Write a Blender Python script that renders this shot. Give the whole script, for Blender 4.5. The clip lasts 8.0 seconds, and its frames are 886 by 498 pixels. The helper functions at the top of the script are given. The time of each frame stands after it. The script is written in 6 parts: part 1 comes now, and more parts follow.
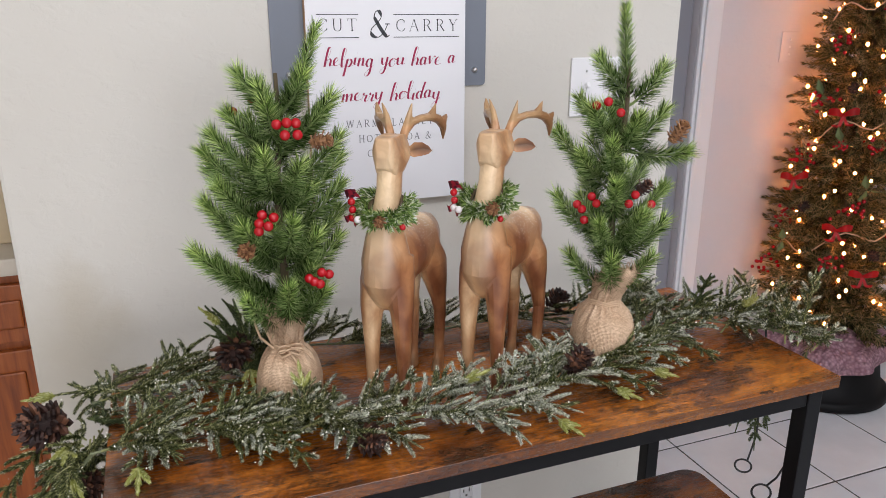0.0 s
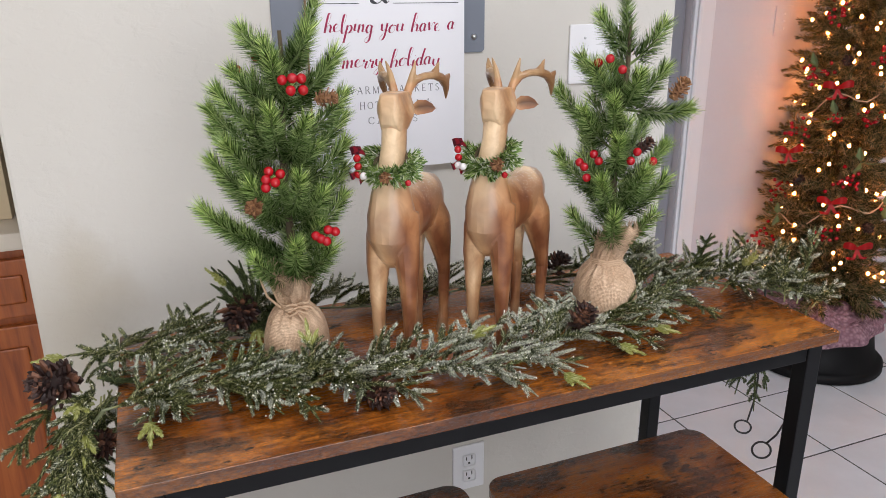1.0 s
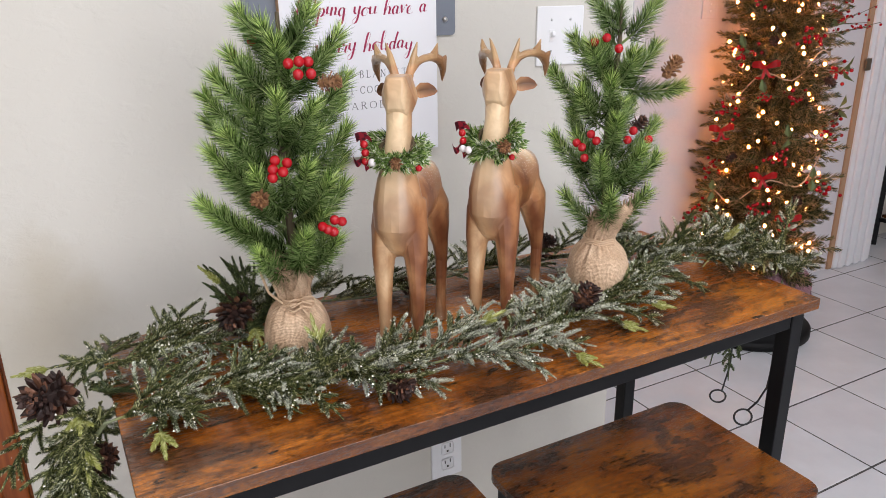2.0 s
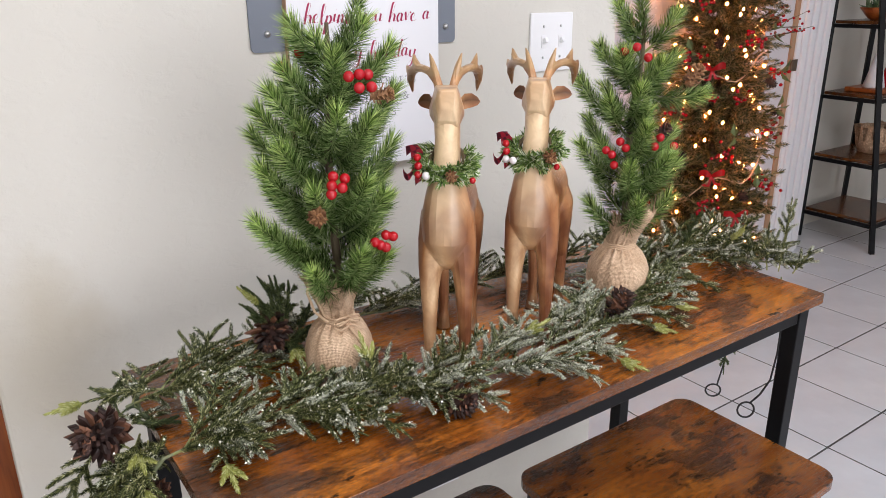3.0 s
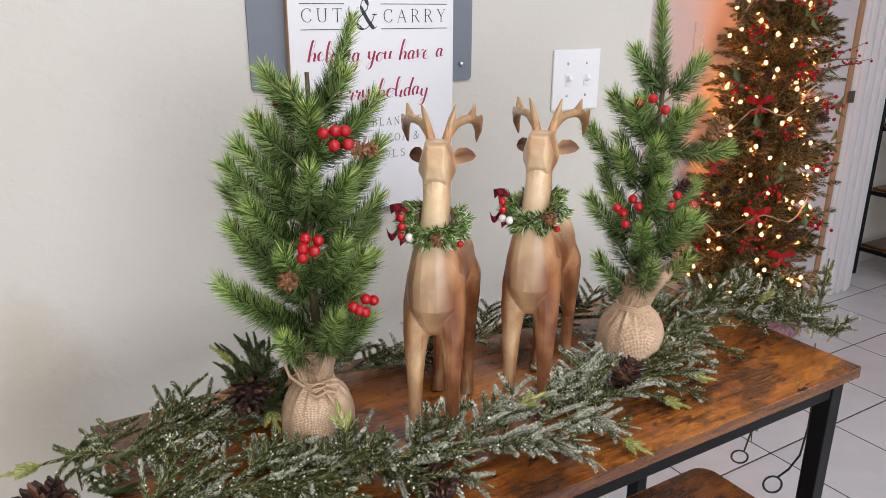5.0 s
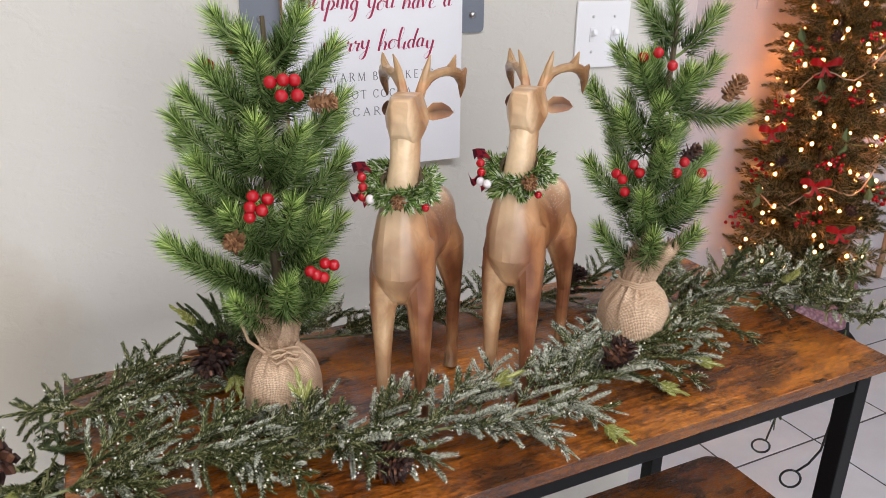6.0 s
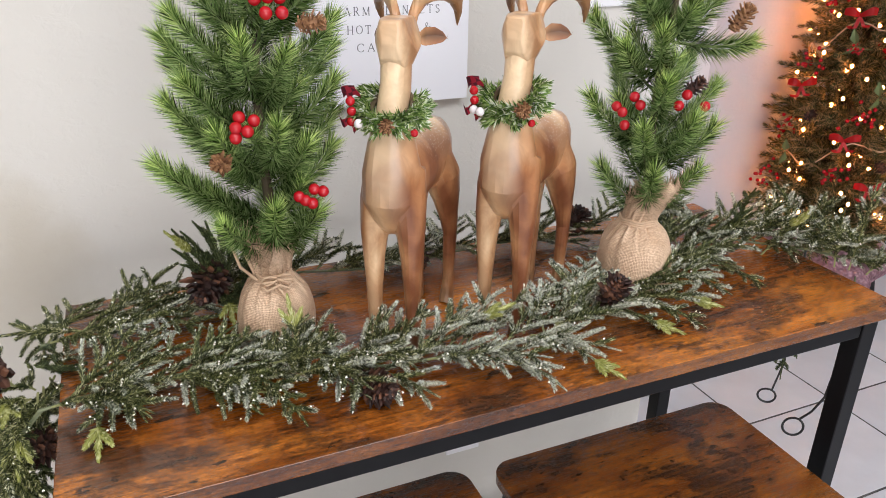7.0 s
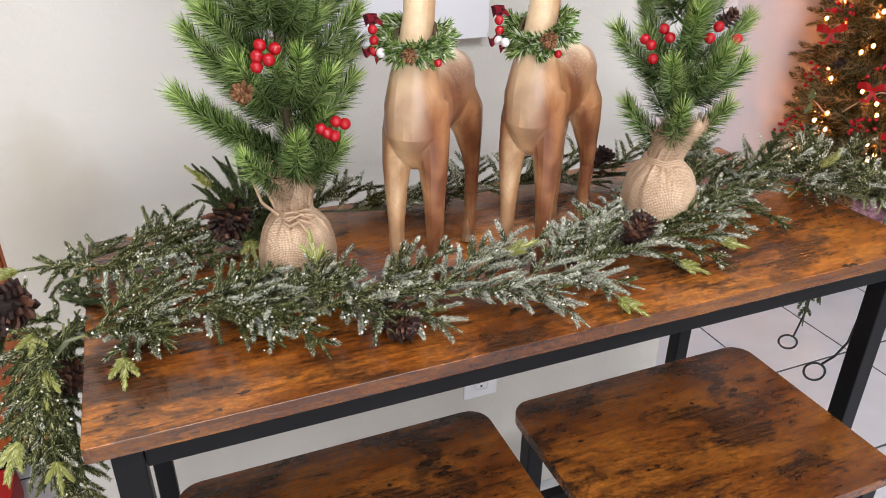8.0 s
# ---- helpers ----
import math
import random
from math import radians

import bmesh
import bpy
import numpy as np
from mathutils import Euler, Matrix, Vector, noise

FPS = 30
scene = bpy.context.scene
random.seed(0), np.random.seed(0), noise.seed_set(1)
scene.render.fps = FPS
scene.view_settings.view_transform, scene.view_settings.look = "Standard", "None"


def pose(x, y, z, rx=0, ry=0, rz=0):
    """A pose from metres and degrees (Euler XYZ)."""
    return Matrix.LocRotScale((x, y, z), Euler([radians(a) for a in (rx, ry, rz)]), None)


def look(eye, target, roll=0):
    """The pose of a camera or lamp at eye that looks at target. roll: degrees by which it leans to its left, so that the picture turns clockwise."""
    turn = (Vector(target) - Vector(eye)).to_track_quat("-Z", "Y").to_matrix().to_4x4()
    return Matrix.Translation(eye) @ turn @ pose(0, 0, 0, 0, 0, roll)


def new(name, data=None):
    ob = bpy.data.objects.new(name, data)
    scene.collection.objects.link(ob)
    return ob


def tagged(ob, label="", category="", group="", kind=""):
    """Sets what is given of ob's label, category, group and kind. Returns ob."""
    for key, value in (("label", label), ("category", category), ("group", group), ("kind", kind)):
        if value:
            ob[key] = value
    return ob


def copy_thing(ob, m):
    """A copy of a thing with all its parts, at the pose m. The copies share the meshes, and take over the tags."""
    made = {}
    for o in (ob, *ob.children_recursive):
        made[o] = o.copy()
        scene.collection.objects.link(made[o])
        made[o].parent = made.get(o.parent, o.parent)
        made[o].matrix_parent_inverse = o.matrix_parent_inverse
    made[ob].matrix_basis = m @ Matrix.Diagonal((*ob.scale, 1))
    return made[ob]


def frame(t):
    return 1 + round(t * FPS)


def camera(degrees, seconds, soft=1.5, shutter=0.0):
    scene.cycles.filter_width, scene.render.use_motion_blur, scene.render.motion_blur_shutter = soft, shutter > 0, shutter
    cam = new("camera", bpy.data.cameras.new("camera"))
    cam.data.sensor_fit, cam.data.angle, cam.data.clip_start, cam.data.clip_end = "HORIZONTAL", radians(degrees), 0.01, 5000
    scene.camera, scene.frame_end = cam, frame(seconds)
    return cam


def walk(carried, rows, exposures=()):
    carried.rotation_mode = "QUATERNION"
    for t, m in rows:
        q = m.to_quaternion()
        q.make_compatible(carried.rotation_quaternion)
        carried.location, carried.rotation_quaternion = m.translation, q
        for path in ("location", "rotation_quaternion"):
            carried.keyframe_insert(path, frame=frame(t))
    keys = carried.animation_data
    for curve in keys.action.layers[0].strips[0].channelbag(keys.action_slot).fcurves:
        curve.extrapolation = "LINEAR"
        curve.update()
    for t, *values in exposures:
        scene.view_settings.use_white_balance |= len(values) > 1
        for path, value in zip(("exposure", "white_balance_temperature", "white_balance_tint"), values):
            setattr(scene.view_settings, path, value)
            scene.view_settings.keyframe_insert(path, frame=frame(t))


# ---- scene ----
cam = camera(61.8, 8.0, 0.3)
METRES, EYE, TILT, LEAN, TURN = 0.71, 1.408, 0.0, 0.0, -21.1
ROWS = [
    (0.0, 0.0, 0.0, 0.0, 0.01, -17.62, -0.02),
    (0.5, -0.0102, -0.0163, -0.0262, 0.16, -17.88, 0.12),
    (1.0, -0.021, -0.0289, -0.0513, -0.66, -18.49, 0.47),
    (1.5, -0.0776, -0.0222, -0.0678, -3.61, -18.98, 0.76),
    (3.0, -0.4037, 0.0702, -0.0456, -14.1, -19.46, 0.43),
    (3.5, -0.4426, 0.0786, -0.0378, -15.08, -18.59, 0.35),
    (4.0, -0.4431, 0.0937, -0.0166, -14.57, -17.81, 0.11),
    (4.5, -0.3768, 0.1218, 0.0046, -12.69, -17.6, -0.15),
    (6.0, -0.1264, 0.2291, -0.0221, -4.58, -21.39, -0.58),
    (6.5, -0.0822, 0.2181, -0.046, -3.17, -22.91, -0.69),
    (7.0, -0.0702, 0.2157, -0.0703, -2.17, -24.36, -0.65),
    (7.5, -0.0794, 0.2147, -0.0839, -1.46, -26.17, -0.61),
    (8.0, -0.0812, 0.2128, -0.1046, -0.98, -27.7, -0.42),
]
walk(cam, [(t, pose(0, 0, EYE, TILT, LEAN, TURN) @ pose(METRES * x, METRES * y, METRES * z, 90 + pitch, roll, yaw)) for t, x, y, z, yaw, pitch, roll in ROWS],
     exposures=[(0.0, 0.12), (1.5, 0.27), (3.5, 0.41), (4.0, 0.41), (4.5, 0.24), (6.0, 0.25), (7.0, 0.46), (8.0, 0.55)])

# ---- world and light ----
world = bpy.data.worlds.new("world")
scene.world = world
world.use_nodes = True
world.node_tree.nodes["Background"].inputs[0].default_value = (0.9, 0.95, 1.0, 1)
world.node_tree.nodes["Background"].inputs[1].default_value = 0.02


def panel_light(x, y, power, colour, size_x=1.2, size_y=0.6):
    data = bpy.data.lights.new("ceiling_panel_lamp", "AREA")
    data.shape, data.size, data.size_y = "RECTANGLE", size_x, size_y
    data.energy, data.color = power, colour
    ob = new("ceiling_panel_lamp", data)
    ob.location = (x, y, 2.555)
    return ob


panel_light(-0.45, -0.1, 14, (0.98, 0.95, 0.97))
panel_light(1.25, -0.45, 24, (0.92, 0.95, 1.04))
panel_light(3.1, 0.9, 4.5, (0.95, 0.96, 1.04))
# daylight through the shop window behind the camera
data = bpy.data.lights.new("window_daylight", "AREA")
data.shape, data.size, data.size_y, data.energy, data.color = "RECTANGLE", 2.4, 1.7, 53, (0.97, 0.96, 1.01)
daylight = new("window_daylight", data)
daylight.matrix_world = look((0.15, -2.55, 1.35), (0.15, 0.0, 1.3))


# ---- materials ----
def mat(name, colour=(0.5, 0.5, 0.5), rough=0.5, metal=0.0):
    m = bpy.data.materials.new(name)
    m.use_nodes = True
    b = m.node_tree.nodes["Principled BSDF"]
    b.inputs["Base Color"].default_value = (*colour, 1)
    b.inputs["Roughness"].default_value = rough
    b.inputs["Metallic"].default_value = metal
    return m


class Net:
    """Short hand for a material's nodes."""

    def __init__(self, m):
        self.t = m.node_tree
        self.b = self.t.nodes["Principled BSDF"]

    def node(self, kind, **sets):
        n = self.t.nodes.new(kind)
        for k, v in sets.items():
            n.inputs[k.replace("_", " ")].default_value = v
        return n

    def link(self, a, b):
        self.t.links.new(a, b)

    def coords(self, scale=(1, 1, 1), turn=(0, 0, 0)):
        c = self.node("ShaderNodeTexCoord")
        g = self.node("ShaderNodeMapping", Scale=scale, Rotation=turn)
        self.link(c.outputs["Object"], g.inputs["Vector"])
        return g.outputs[0]

    def noise(self, at, scale, detail=4.0, rough=0.55, distort=0.0):
        n = self.node("ShaderNodeTexNoise", Scale=scale, Detail=detail, Roughness=rough, Distortion=distort)
        self.link(at, n.inputs["Vector"])
        return n.outputs["Fac"]

    def ramp(self, fac, *stops):
        r = self.node("ShaderNodeValToRGB")
        e = r.color_ramp.elements
        while len(e) < len(stops):
            e.new(0.5)
        for el, (p, c) in zip(e, stops):
            el.position, el.color = p, (*c, 1) if len(c) == 3 else c
        self.link(fac, r.inputs[0])
        return r.outputs[0]

    def mix(self, fac, a, b, blend="MIX"):
        n = self.t.nodes.new("ShaderNodeMix")
        n.data_type, n.blend_type = "RGBA", blend
        for sock, v in ((n.inputs[0], fac), (n.inputs[6], a), (n.inputs[7], b)):
            if isinstance(v, (int, float)):
                sock.default_value = v
            elif isinstance(v, tuple):
                sock.default_value = (*v, 1)
            else:
                self.link(v, sock)
        return n.outputs[2]

    def bump(self, height, strength=0.3, distance=0.002):
        n = self.node("ShaderNodeBump", Strength=strength, Distance=distance)
        self.link(height, n.inputs["Height"])
        self.link(n.outputs[0], self.b.inputs["Normal"])

    def colour(self, c):
        self.link(c, self.b.inputs["Base Color"])

    def rough(self, c):
        self.link(c, self.b.inputs["Roughness"])


BLACK, WHITE = (0, 0, 0), (1, 1, 1)


def plaster(name, colour, tint, shade_spots=()):
    m = mat(name, colour, 0.62)
    n = Net(m)
    at = n.coords()
    c = n.mix(n.ramp(n.noise(at, 2.2), (0.35, BLACK), (0.7, WHITE)), colour, tint)
    # soft tan spots that put shade into the plaster colour
    for x, z, r in shade_spots:
        far = n.node("ShaderNodeVectorMath")
        far.operation = "DISTANCE"
        n.link(n.coords((1.3, 0, 0.8)), far.inputs[0])
        far.inputs[1].default_value = (1.3 * x, 0, 0.8 * z)
        wob = n.node("ShaderNodeMath")
        wob.operation = "MULTIPLY_ADD"
        n.link(n.noise(at, 14, 3), wob.inputs[0])
        wob.inputs[1].default_value = r * 0.9
        n.link(far.outputs["Value"], wob.inputs[2])
        c = n.mix(n.ramp(wob.outputs[0], (r * 0.6, (0.34,) * 3), (min(0.99, r * 1.7), BLACK)), c, (0.50, 0.44, 0.33))
    n.colour(c)
    trowel = n.ramp(n.noise(n.coords((1.0, 1.0, 1.5)), 26, 5, 0.6, 0.35), (0.48, BLACK), (0.68, WHITE))
    grain = n.noise(at, 90, 3)
    n.bump(n.mix(0.35, trowel, grain), 0.5, 0.0015)
    return m


M_WALL = plaster("cream_plaster", (0.645, 0.622, 0.568), (0.61, 0.582, 0.523))
# partition plaster with the shade low on its left painted in tan
M_SHADED = plaster("shaded_cream_plaster", (0.645, 0.622, 0.568), (0.61, 0.582, 0.523), [(-0.15, 0.955, 0.055), (-0.10, 0.905, 0.045), (-0.17, 0.86, 0.11), (-0.19, 0.80, 0.17)])
M_WALL2 = plaster("pale_rose_plaster", (0.64, 0.625, 0.655), (0.61, 0.595, 0.625))
M_CEIL = plaster("ceiling_white", (0.8, 0.8, 0.79), (0.77, 0.77, 0.76))
M_TRIM = mat("white_gloss_trim", (0.78, 0.78, 0.80), 0.3)
M_GREYDOOR = mat("grey_door_paint", (0.27, 0.27, 0.30), 0.4)


def rustic(name, turn=0.0, gain=1.0, calm=1.0, burnt=0.0):
    """Rustic brown laminate: orange-brown boards with fine grain along x, scorched blotches, saw marks and dark pores."""
    m = mat(name, rough=0.3)
    n = Net(m)
    k = lambda c: tuple(min(0.9, v * gain) for v in c)
    spin = (0, 0, turn)
    warm = n.noise(n.coords((1.6, 4.2, 4.2), spin), 2.2, 8, 0.66, 0.2)
    streak = n.noise(n.coords((3.2, 95.0, 95.0), spin), 2.0, 8, 0.72, 0.15)
    lines = n.noise(n.coords((1.2, 34.0, 34.0), spin), 2.0, 6, 0.7, 0.3)
    pores = n.noise(n.coords((46.0, 240.0, 240.0), spin), 1.6, 5, 0.8)
    speck = n.noise(n.coords((120.0, 150.0, 150.0), spin), 2.0, 3, 0.6)
    base = n.ramp(warm, (0.30, k((0.115, 0.034, 0.012))), (0.44, k((0.40, 0.120, 0.019))), (0.64, k((0.78, 0.285, 0.046))))
    base = n.mix(0.62, base, n.ramp(streak, (0.32, (0.30, 0.25, 0.22)), (0.50, (0.88, 0.86, 0.84)), (0.68, (1.35, 1.3, 1.2))), "MULTIPLY")
    base = n.mix(0.55, base, n.ramp(lines, (0.36, (0.34, 0.28, 0.25)), (0.50, (0.95, 0.94, 0.92)), (0.66, (1.15, 1.13, 1.08))), "MULTIPLY")
    scorch = n.ramp(n.noise(n.coords((3.0, 5.2, 5.2), spin), 2.6, 12, 0.72, 0.2), (0.52 - burnt, BLACK), (0.585 - burnt, (calm * 0.84,) * 3))
    scorch = n.mix(0.35, scorch, n.mix(1.0, scorch, n.ramp(streak, (0.40, WHITE), (0.62, (0.15,) * 3)), "MULTIPLY"))
    c = n.mix(scorch, base, k((0.052, 0.024, 0.014)))
    marks = n.ramp(n.noise(n.coords((15.0, 75.0, 75.0), spin), 2.0, 6, 0.70), (0.58, BLACK), (0.64, (calm * 0.62,) * 3))
    c = n.mix(marks, c, k((0.028, 0.013, 0.008)))
    knots = n.ramp(n.noise(n.coords((6.0, 13.0, 13.0), spin), 3.0, 6, 0.62), (0.64, BLACK), (0.68, (calm * 0.85,) * 3))
    c = n.mix(knots, c, k((0.022, 0.012, 0.008)))
    c = n.mix(0.9, c, n.ramp(pores, (0.36, (0.20, 0.17, 0.15)), (0.50, (0.92, 0.90, 0.88)), (0.66, (1.35, 1.28, 1.15))), "MULTIPLY")
    c = n.mix(0.5, c, n.ramp(speck, (0.34, (0.45, 0.42, 0.40)), (0.50, (1.0, 1.0, 1.0)), (0.70, (1.3, 1.25, 1.15))), "MULTIPLY")
    n.colour(c)
    n.rough(n.ramp(pores, (0.3, (0.32,) * 3), (0.7, (0.20,) * 3)))
    n.b.inputs["Specular IOR Level"].default_value = 0.7
    n.bump(n.mix(0.5, streak, pores), 0.14, 0.0008)
    return m


M_TOP = rustic("rustic_table_laminate", 0.0, 0.80, 1.05, 0.016)
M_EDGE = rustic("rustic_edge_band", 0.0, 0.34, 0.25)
M_SEAT = rustic("rustic_seat_laminate", 0.12, 0.46, 1.1, 0.035)
M_BOARD = rustic("shelf_board_brown", 0.0, 0.3)


def metal_paint(name, colour, rough):
    m = mat(name, colour, rough)
    n = Net(m)
    n.b.inputs["Specular IOR Level"].default_value = 0.16
    n.bump(n.noise(n.coords(), 700, 2), 0.12, 0.0004)
    return m


M_STEEL = metal_paint("black_powder_steel", (0.007, 0.0072, 0.0082), 0.42)
M_BRACKET = metal_paint("grey_bracket_paint", (0.20, 0.22, 0.26), 0.45)
M_BOLT = mat("zinc_bolt", (0.6, 0.6, 0.6), 0.3, 1.0)
M_WIRE = mat("black_wire", (0.02, 0.02, 0.02), 0.5)

M_TILE = mat("white_floor_tile", (0.62, 0.63, 0.66), 0.30)
nt = Net(M_TILE)
info = nt.node("ShaderNodeObjectInfo")
shade = nt.ramp(info.outputs["Random"], (0.0, (0.64, 0.65, 0.685)), (1.0, (0.71, 0.715, 0.74)))
cloud = nt.ramp(nt.noise(nt.coords(), 7, 5), (0.3, (0.88, 0.88, 0.88)), (0.7, WHITE))
nt.colour(nt.mix(1.0, shade, cloud, "MULTIPLY"))
nt.bump(nt.noise(nt.coords(), 25, 2), 0.06, 0.002)
M_GROUT = mat("dark_grout", (0.07, 0.068, 0.066), 0.9)
ng = Net(M_GROUT)
ng.colour(ng.ramp(ng.noise(ng.coords(), 30), (0.3, (0.045, 0.044, 0.043)), (0.7, (0.10, 0.098, 0.095))))


def oak(name):
    m = mat(name, rough=0.35)
    n = Net(m)
    g = n.noise(n.coords((40.0, 40.0, 3.0)), 1.5, 5, 0.6, 0.5)
    n.colour(n.ramp(g, (0.25, (0.17, 0.038, 0.007)), (0.55, (0.36, 0.092, 0.016)), (0.8, (0.45, 0.135, 0.027))))
    n.bump(g, 0.1, 0.0008)
    return m


M_OAK = oak("honey_oak")
M_COUNTER = mat("cream_laminate", (0.70, 0.63, 0.52), 0.35)
M_CARD = mat("tan_cardboard", (0.62, 0.50, 0.33), 0.8)
M_PAPER = mat("white_paper", (0.80, 0.80, 0.83), 0.55)
M_RED = mat("red_print", (0.55, 0.03, 0.03), 0.5)


def needles(name, stops, rough=0.45, frost=0.0, glitter=0.0, thin=0.0, inner_shade=False):
    m = mat(name, rough=rough)
    n = Net(m)
    g = n.node("ShaderNodeNewGeometry")
    c = n.ramp(g.outputs["Random Per Island"], *stops)
    at = n.coords()
    # needle colour darkened towards the trunk as shade between boughs; young tips paler
    if inner_shade:
        along_bough = n.node("ShaderNodeAttribute")
        along_bough.attribute_name = "along_bough"
        c = n.mix(1.0, c, n.ramp(along_bough.outputs["Fac"], (0.15, (0.40, 0.44, 0.38)), (0.6, (0.95, 0.95, 0.95)), (1.0, (1.4, 1.32, 1.15))), "MULTIPLY")
    if frost:
        teal = n.ramp(n.noise(at, 9, 2), (0.55, BLACK), (0.72, (0.25,) * 3))
        c = n.mix(teal, c, n.mix(1.0, c, (0.85, 1.08, 1.15), "MULTIPLY"))
        snow = n.node("ShaderNodeAttribute")
        snow.attribute_name = "frost"
        rise = n.node("ShaderNodeMath")
        rise.operation = "MULTIPLY_ADD"
        n.link(g.outputs["Random Per Island"], rise.inputs[0])
        rise.inputs[1].default_value = 0.5
        n.link(snow.outputs["Fac"], rise.inputs[2])
        grit = n.ramp(n.noise(at, 330, 2), (0.40, (0.15,) * 3), (0.58, WHITE))
        f = n.mix(1.0, n.ramp(rise.outputs[0], (0.66, BLACK), (0.98, (frost,) * 3)), grit, "MULTIPLY")
        c = n.mix(f, c, (0.84, 0.86, 0.74))
    if glitter:
        v = n.node("ShaderNodeTexVoronoi", Scale=330.0)
        n.link(at, v.inputs["Vector"])
        cut = n.ramp(n.noise(at, 26, 2), (0.40, BLACK), (0.56, WHITE))
        spot = n.ramp(v.outputs["Distance"], (0.20, WHITE), (0.30, BLACK))
        keep = n.mix(1.0, spot, cut, "MULTIPLY")
        keep = n.mix(1.0, keep, (glitter,) * 3, "MULTIPLY")
        c = n.mix(keep, c, (0.92, 0.95, 0.97))
        n.rough(n.ramp(keep, (0.0, (rough,) * 3), (1.0, (0.12,) * 3)))
    n.colour(c)
    n.b.inputs["Specular IOR Level"].default_value = 0.28
    if thin:
        # light passes through the thin plastic needles
        glow = n.node("ShaderNodeBsdfTranslucent")
        n.link(c, glow.inputs["Color"])
        both = n.node("ShaderNodeMixShader", Fac=thin)
        n.link(n.b.outputs[0], both.inputs[1])
        n.link(glow.outputs[0], both.inputs[2])
        n.link(both.outputs[0], n.t.nodes["Material Output"].inputs["Surface"])
    return m


M_PINE = needles("long_pine_needles", ((0.0, (0.010, 0.022, 0.006)), (0.42, (0.175, 0.310, 0.075)), (1.0, (0.66, 0.82, 0.34))), 0.26, thin=0.25, inner_shade=True)
M_PINE.node_tree.nodes["Principled BSDF"].inputs["Specular IOR Level"].default_value = 0.5
M_FROST = needles("frosted_spruce_needles", ((0.0, (0.010, 0.018, 0.005)), (0.50, (0.070, 0.086, 0.026)), (0.84, (0.25, 0.26, 0.090)), (1.0, (0.76, 0.74, 0.44))), 0.34, 1.0, thin=0.12)
M_FLAKE = mat("glitter_flake", (0.96, 0.94, 0.84), 0.14)
M_DARKFIR = needles("dark_fir_needles", ((0.0, (0.016, 0.026, 0.010)), (0.8, (0.075, 0.10, 0.035)), (1.0, (0.24, 0.27, 0.11))), 0.5)
M_LIME = needles("lime_new_growth", ((0.0, (0.22, 0.24, 0.05)), (0.7, (0.42, 0.43, 0.13)), (1.0, (0.66, 0.66, 0.38))), 0.45)
M_WREATH = needles("wreath_needles", ((0.0, (0.04, 0.085, 0.016)), (0.40, (0.17, 0.30, 0.06)), (0.72, (0.46, 0.58, 0.20)), (0.86, (0.82, 0.86, 0.66)), (1.0, (0.88, 0.90, 0.82))), 0.45, thin=0.35)
# tan and amber needles carry the bulbs' warm light in their colour
M_XMAS = needles("bulb_lit_fir_needles", ((0.0, (0.014, 0.026, 0.009)), (0.45, (0.095, 0.115, 0.040)), (0.72, (0.33, 0.25, 0.11)), (1.0, (0.62, 0.46, 0.26))), 0.42, thin=0.35)
M_LEAF = mat("silk_leaf_green", (0.13, 0.17, 0.06), 0.5)
M_TWIG = mat("brown_twig", (0.10, 0.075, 0.04), 0.7)
M_SAGE = mat("sage_stem", (0.17, 0.19, 0.10), 0.6)


def burlap():
    m = mat("burlap", (0.42, 0.30, 0.18), 0.9)
    n = Net(m)
    at = n.coords()
    lay = n.node("ShaderNodeAttribute")
    lay.attribute_name = "threads"
    wob = n.node("ShaderNodeVectorMath")
    wob.operation = "MULTIPLY_ADD"
    jit = n.node("ShaderNodeTexNoise", Scale=90.0, Detail=3.0)
    n.link(at, jit.inputs["Vector"])
    n.link(jit.outputs["Color"], wob.inputs[0])
    wob.inputs[1].default_value = (0.0034, 0.0034, 0.0)
    n.link(lay.outputs["Vector"], wob.inputs[2])
    weave = None
    for way in ("X", "Y"):
        w = n.node("ShaderNodeTexWave", Scale=165.0, Distortion=1.2)
        w.inputs["Detail"].default_value, w.inputs["Detail Scale"].default_value = 2.0, 3.0
        w.bands_direction = way
        n.link(wob.outputs[0], w.inputs["Vector"])
        weave = w.outputs["Color"] if weave is None else n.mix(0.5, weave, w.outputs["Color"])
    base = n.ramp(n.noise(at, 32, 5, 0.6), (0.3, (0.58, 0.39, 0.25)), (0.7, (0.82, 0.61, 0.43)))
    fuzz = n.noise(at, 420, 4, 0.7)
    c = n.mix(0.7, base, n.ramp(weave, (0.15, (0.46, 0.40, 0.34)), (0.6, WHITE)), "MULTIPLY")
    n.colour(n.mix(0.6, c, n.ramp(fuzz, (0.35, (0.60, 0.56, 0.52)), (0.62, (1.12, 1.12, 1.1))), "MULTIPLY"))
    n.bump(n.mix(0.4, weave, fuzz), 0.8, 0.0012)
    return m


M_BURLAP = burlap()
M_TWINE = mat("jute_twine", (0.58, 0.41, 0.27), 0.95)
M_BERRY = mat("red_berry", (0.40, 0.006, 0.012), 0.12)
M_SNOWBERRY = mat("white_berry", (0.75, 0.70, 0.70), 0.4)


